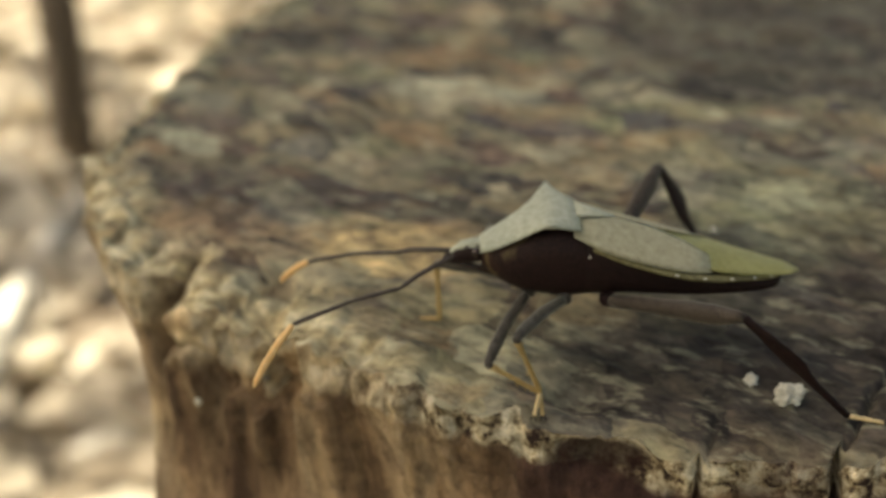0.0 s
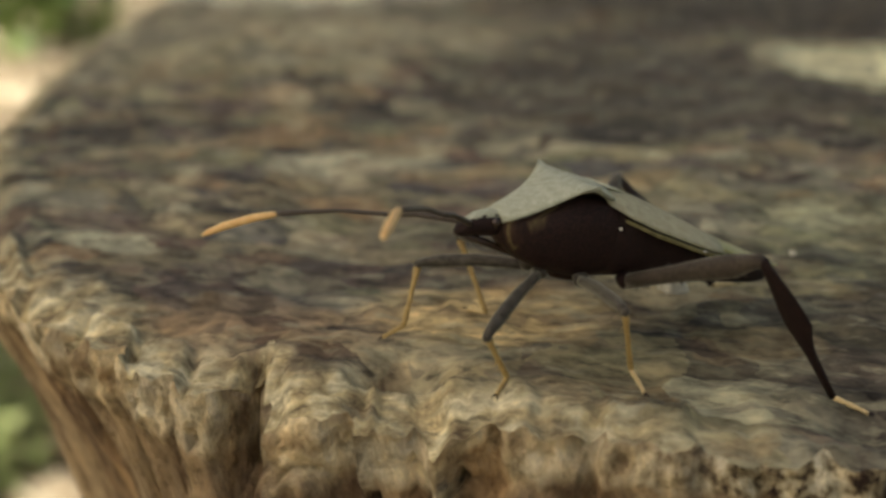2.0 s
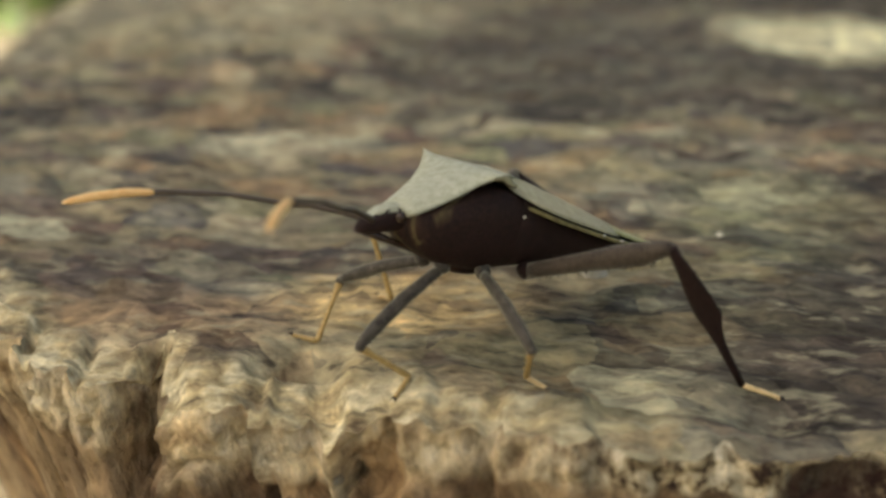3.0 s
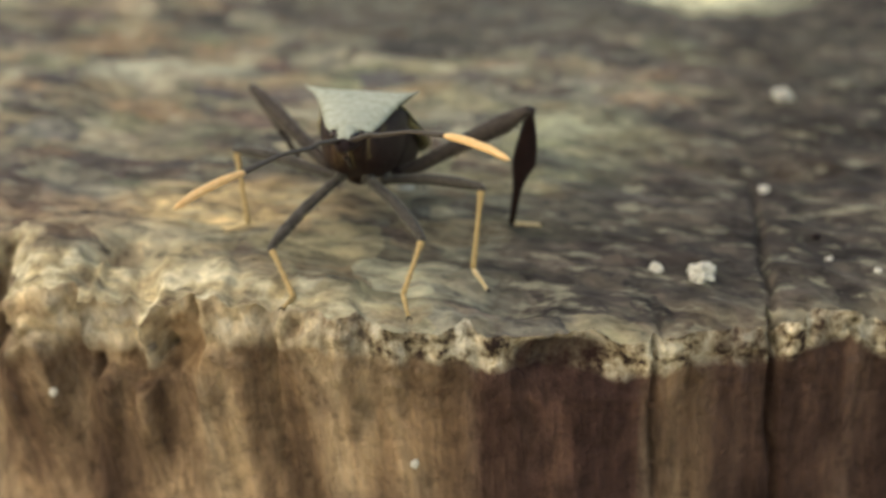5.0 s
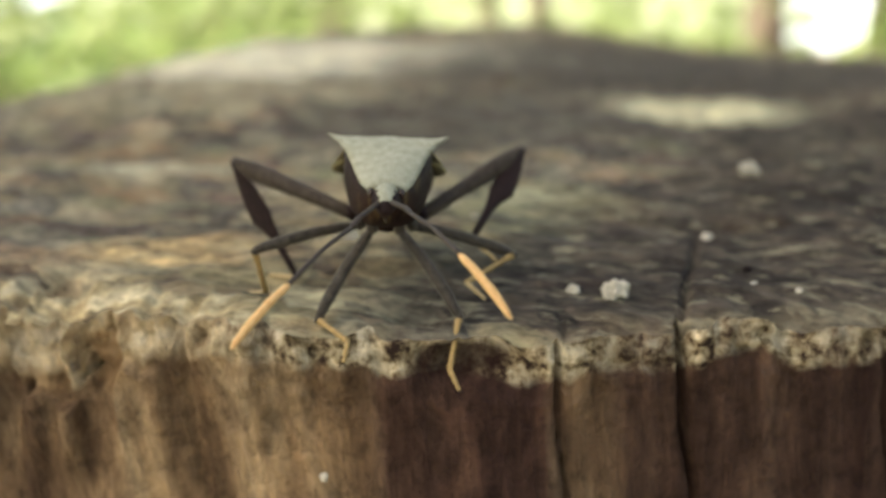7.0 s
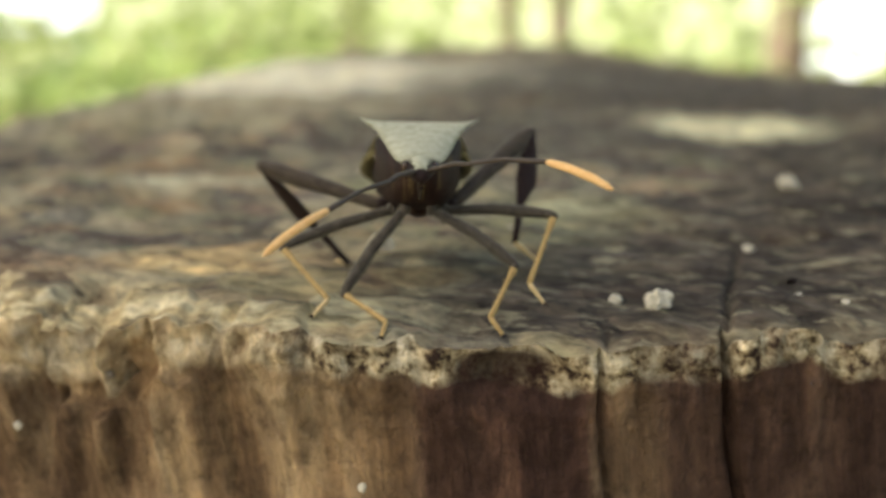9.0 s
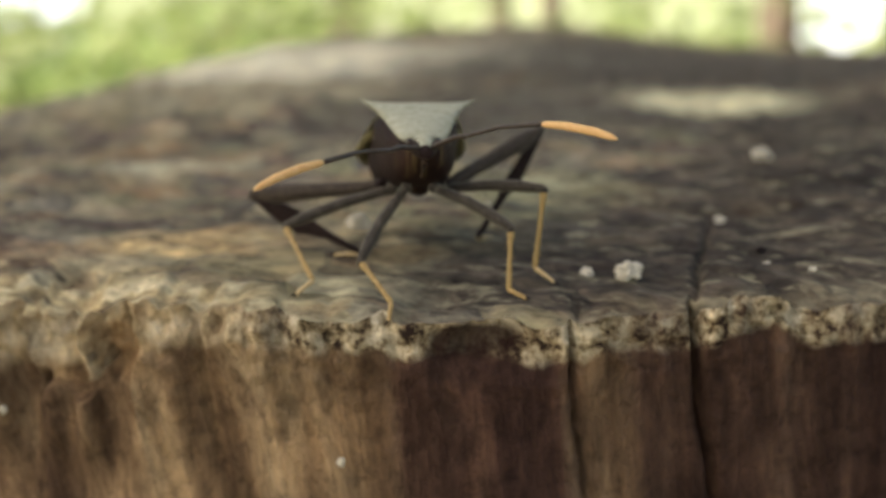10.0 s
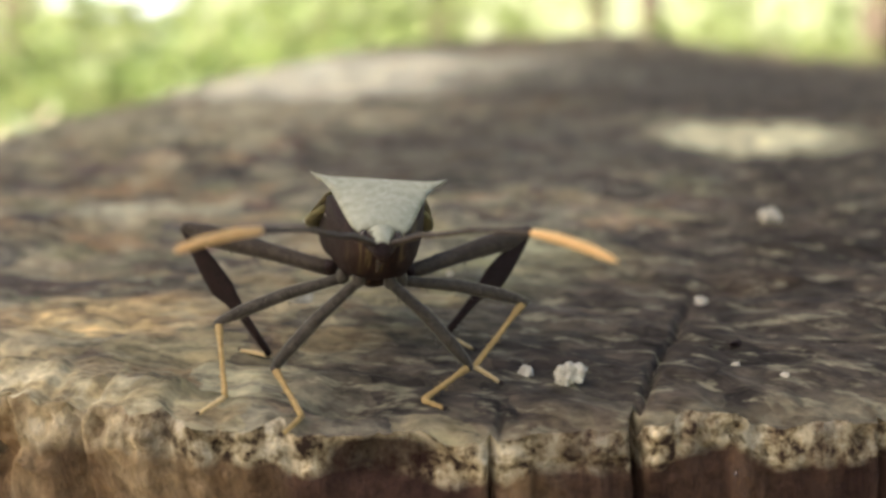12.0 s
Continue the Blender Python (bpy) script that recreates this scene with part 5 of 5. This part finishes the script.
KNEE_ROWS = {
    "L1": [(0, 61), (0.5, -17), (1, 29), (1.5, -10), (2, 13), (2.5, 19), (2.7, 27), (4.3, 5), (4.5, -85), (5, -45), (5.5, -47), (6, -30), (6.5, -144), (7, -86), (7.5, -83), (7.7, -81), (9.3, -44), (9.5, -38), (10, -9), (10.5, -41), (11, -21), (11.5, -2), (12, -64)],
    "L2": [(0, 10), (0.5, 43), (1, 35), (1.5, 32), (2, 34), (2.5, 37), (2.7, 46), (4.3, 43), (4.5, 19), (5, -8), (5.5, 5), (6, 14), (6.5, -8), (7, -68), (7.5, -47), (7.7, -24), (9.3, -44), (9.5, -34), (10, -2), (10.5, -8), (11, -4), (11.5, 0), (12, -32)],
    "L3": [(0, 34), (0.5, 36), (1, 36), (1.5, 39), (2, 35), (2.5, 35), (2.7, 37), (4.3, 38), (4.5, 36), (5, 35), (5.5, -21), (6, -14), (6.5, 17), (7, -54), (7.5, 31), (7.7, 37), (9.3, -36), (9.5, -27), (10, 19), (10.5, -21), (11, 15), (11.5, 11), (12, -11)],
    "R1": [(0, 7), (0.5, -16), (1, 15), (1.5, 37), (2, 18), (2.5, 5), (2.7, 42), (4.3, -20), (4.5, 3), (5, 74), (5.5, 59), (6, 74), (6.5, 58), (7, 122), (7.5, 90), (7.7, 102), (9.3, 99), (9.5, 74), (10, 86), (10.5, 101), (11, 75), (11.5, 54), (12, 83)],
    "R2": [(0, -27), (0.5, -50), (1, -50), (1.5, -45), (2, -13), (2.5, -20), (2.7, -35), (4.3, 74), (4.5, -24), (5, 7), (5.5, 40), (6, -6), (6.5, 57), (7, -50), (7.5, -40), (7.7, -1), (9.3, 65), (9.5, 63), (10, 62), (10.5, 57), (11, 53), (11.5, 50), (12, 61)],
    "R3": [(0, -12), (0.5, 12), (1, -52), (1.5, -43), (2, -51), (2.5, -51), (2.7, -54), (4.3, -35), (4.5, -35), (5, -41), (5.5, -38), (6, 8), (6.5, 14), (7, 12), (7.5, -14), (7.7, -24), (9.3, -44), (9.5, -19), (10, -17), (10.5, -18), (11, 5), (11.5, -2), (12, -15)],
}
FEELER_ROWS = {
    "L": [(0, 34, -15, 18, -11), (0.5, 31, 8, 39, 9), (1, 34, 4, 38, -2), (1.5, 45, 13, 49, 9), (2, 42, 15, 47, 10), (2.5, 43, 10, 47, 5), (2.7, 37, 15, 41, 10), (4.3, 15, 13, 19, 7), (4.5, 30, 5, 33, 1), (5, 33, 8, 38, 3), (5.5, 19, 2, 23, -4), (6, 19, 2, 25, -3), (6.5, 23, 6, 28, 1), (7, 16, 2, 21, -7), (7.5, 22, 5, 27, 0), (7.7, 25, 7, 30, -1), (9.3, 32, 7, 34, 2), (9.5, 28, 6, 34, 0), (10, 25, 9, 30, 4), (10.5, 25, 9, 30, 3), (11, 28, 16, 33, 11), (11.5, 30, 13, 34, 7), (12, 29, 13, 32, 7)],
    "R": [(0, -21, -10, -27, -16), (0.5, -26, 2, -30, -3), (1, -31, 4, -35, -1), (1.5, -36, 11, -37, 6), (2, -39, -5, -36, -10), (2.5, -42, -2, -35, -6), (2.7, -47, 2, -38, -3), (4.3, -27, -1, -23, -1), (4.5, -10, -2, -12, -7), (5, -13, -5, -19, -10), (5.5, -29, -9, -33, -14), (6, -24, -9, -31, -13), (6.5, -24, -6, -30, -11), (7, -21, -10, -26, -16), (7.5, -23, -7, -24, -12), (7.7, -14, -5, -20, -11), (9.3, -22, -7, -29, -12), (9.5, -21, -7, -26, -12), (10, -29, -2, -35, -6), (10.5, -25, 0, -29, -4), (11, -23, 10, -28, 5), (11.5, -25, 7, -29, 3), (12, -27, 9, -32, 5)],
}
FEELER_END_ROWS = {
    "L": [(0, 18, -55), (0.5, 68, 7), (1, 53, -23), (1.5, 62, -7), (2, 60, -6), (2.5, 58, -12), (2.7, 53, -6), (4.3, 34, -10), (4.5, 46, -13), (5, 53, -12), (5.5, 42, -21), (6, 47, -18), (6.5, 44, -17), (7, 42, -34), (7.5, 42, -17), (7.7, 48, -24), (9.3, 42, -16), (9.5, 54, -17), (10, 50, -11), (10.5, 49, -14), (11, 49, -7), (11.5, 50, -10), (12, 46, -10)],
    "R": [(0, -51, -37), (0.5, -47, -20), (1, -51, -18), (1.5, -38, -10), (2, -29, -25), (2.5, -19, -15), (2.7, -20, -14), (4.3, -12, 0), (4.5, -18, -19), (5, -41, -24), (5.5, -45, -26), (6, -62, -26), (6.5, -51, -26), (7, -47, -38), (7.5, -31, -27), (7.7, -42, -27), (9.3, -51, -29), (9.5, -47, -28), (10, -55, -18), (10.5, -45, -16), (11, -45, -11), (11.5, -45, -11), (12, -50, -10)],
}


def glide(rows, t):
    """A smooth value between rows of time and numbers."""
    times = [r[0] for r in rows]
    vals = np.array([r[1:] for r in rows], float)
    k = int(np.clip(np.searchsorted(times, t, "right") - 1, 0, len(rows) - 2))
    t0, t1 = times[k], times[k + 1]
    slope = np.zeros_like(vals)
    for i in range(1, len(rows) - 1):
        a = (vals[i] - vals[i - 1]) / (times[i] - times[i - 1])
        b = (vals[i + 1] - vals[i]) / (times[i + 1] - times[i])
        slope[i] = np.where(a * b > 0, 2 * a * b / np.where(a + b == 0, 1, a + b), 0)
    q = (t - t0) / (t1 - t0)
    w = t1 - t0
    return (2 * q**3 - 3 * q**2 + 1) * vals[k] + (q**3 - 2 * q**2 + q) * w * slope[k] + (3 * q**2 - 2 * q**3) * vals[k + 1] + (q**3 - q**2) * w * slope[k + 1]


def stride(rows, t, turn=0.5):
    """A foot's place: it stands on each row's place and steps over quickly on the way to the next."""
    times = [r[0] for r in rows]
    k = int(np.clip(np.searchsorted(times, t, "right") - 1, 0, len(rows) - 2))
    a, b = np.array(rows[k][1:]), np.array(rows[k + 1][1:])
    q = (t - times[k]) / (times[k + 1] - times[k])
    span = 0.5 if times[k + 1] - times[k] < 1 else 0.3
    mid = turn if times[k + 1] - times[k] > 1 else 0.5
    s = float(ease(np.array(q), mid - span / 2, mid + span / 2)) if np.linalg.norm(b - a) < 6 or times[k + 1] - times[k] > 0.6 else q
    place = a + (b - a) * s
    place[2] += 0.22 * np.linalg.norm((b - a)[:2]) * math.sin(math.pi * s)
    return place


def aim(at, way, up):
    """A pose whose +y points along way and whose +z leans to up."""
    y = Vector(way).normalized()
    x = y.cross(Vector(up)).normalized()
    z = x.cross(y)
    m = Matrix((x, y, z)).transposed().to_4x4()
    return Matrix.Translation(Vector(at) * CM) @ m


def stance(t):
    x, y, z, yaw, pitch, roll = glide(BODY_ROWS, t)
    turn = Matrix.Rotation(radians(yaw), 4, "Z") @ Matrix.Rotation(radians(pitch), 4, "X") @ Matrix.Rotation(radians(roll), 4, "Y")
    return Matrix.Translation(Vector((x, y, z)) * 0.001) @ turn


def motions():
    rows = {key: [] for key in pieces}
    body = []
    for k in range(121):
        t = k / 10
        m = stance(t)
        body.append((t, m))
        back = m.inverted()
        for side, s in (("L", -1), ("R", 1)):
            for n in "123":
                leg = side + n
                px, py, pz = stride(FOOT_ROWS[leg], t, 0.34 if leg in ("L1", "R2", "L3") else 0.66) * 0.1
                floor_z = ground_at(px, py)
                over = py < np.interp(px, EDGE_X, EDGE_Y) - 0.04
                pz = pz if over else max(pz, floor_z + 0.04)
                ankle = (back @ (Vector((px, py, pz)) * CM)) / CM
                hip = Vector((s * COXA[n][0], *COXA[n][1:]))
                along = ankle - hip
                far = min(max(along.length, abs(THIGH[n] - SHANK[n]) + 0.03), THIGH[n] + SHANK[n] - 0.01)
                axis = along.normalized()
                ankle = hip + axis * far
                near = (THIGH[n] ** 2 - SHANK[n] ** 2 + far**2) / (2 * far)
                wide = math.sqrt(max(THIGH[n] ** 2 - near**2, 0))
                e1 = (Vector((0, 0, 1)) - axis * axis.z).normalized()
                e2 = axis.cross(e1)
                q = radians(float(glide(KNEE_ROWS[leg], t)[0]))
                for _ in range(14):
                    knee = hip + axis * near + (e1 * math.cos(q) + e2 * math.sin(q)) * wide
                    place = (m @ (knee * CM)) / CM
                    if place.y < np.interp(place.x, EDGE_X, EDGE_Y) - 0.02 or place.z > ground_at(place.x, place.y) + 0.04:
                        break
                    q *= 0.87
                rows[leg, "thigh"].append((t, aim(hip, knee - hip, e1 * math.cos(q) + e2 * math.sin(q) + Vector((0, 0, 0.3)))))
                rows[leg, "shin"].append((t, aim(knee, ankle - knee, knee - hip)))
                foot_at = m @ (ankle * CM)
                out = m.to_3x3() @ (ankle - hip)
                out.z = 0
                out = out.normalized() * FOOT[n]
                drop = max(foot_at.z / CM - ground_at((foot_at.x / CM + out.x), (foot_at.y / CM + out.y)) - 0.02, -0.05)
                out.z = -0.8 * FOOT[n] if over else -min(drop, 0.8 * FOOT[n])
                rows[leg, "foot"].append((t, aim(ankle, m.to_3x3().inverted() @ out, (0, 0, 1))))
            a1, r1, a2, r2 = (radians(float(v)) for v in glide(FEELER_ROWS[side], t))
            a3, r3 = (radians(float(v)) for v in glide(FEELER_END_ROWS[side], t))
            base = Vector((s * FEELER_BASE[0], *FEELER_BASE[1:]))
            ways = [Vector((-math.sin(a) * math.cos(r), math.cos(a) * math.cos(r), math.sin(r))) for a, r in ((a1, r1), (a2, r2), (a3, r3))]
            for key, way, long in (("feeler_base", ways[0], FEELER_LONG[0]), ("feeler", ways[1], FEELER_LONG[1]), ("feeler_end", ways[2], FEELER_END)):
                rows[side, key].append((t, aim(base, way, (0, 0, 1))))
                base = base + way * long
    walk(bug, body)
    for key, some in rows.items():
        walk(pieces[key], some)


motions()
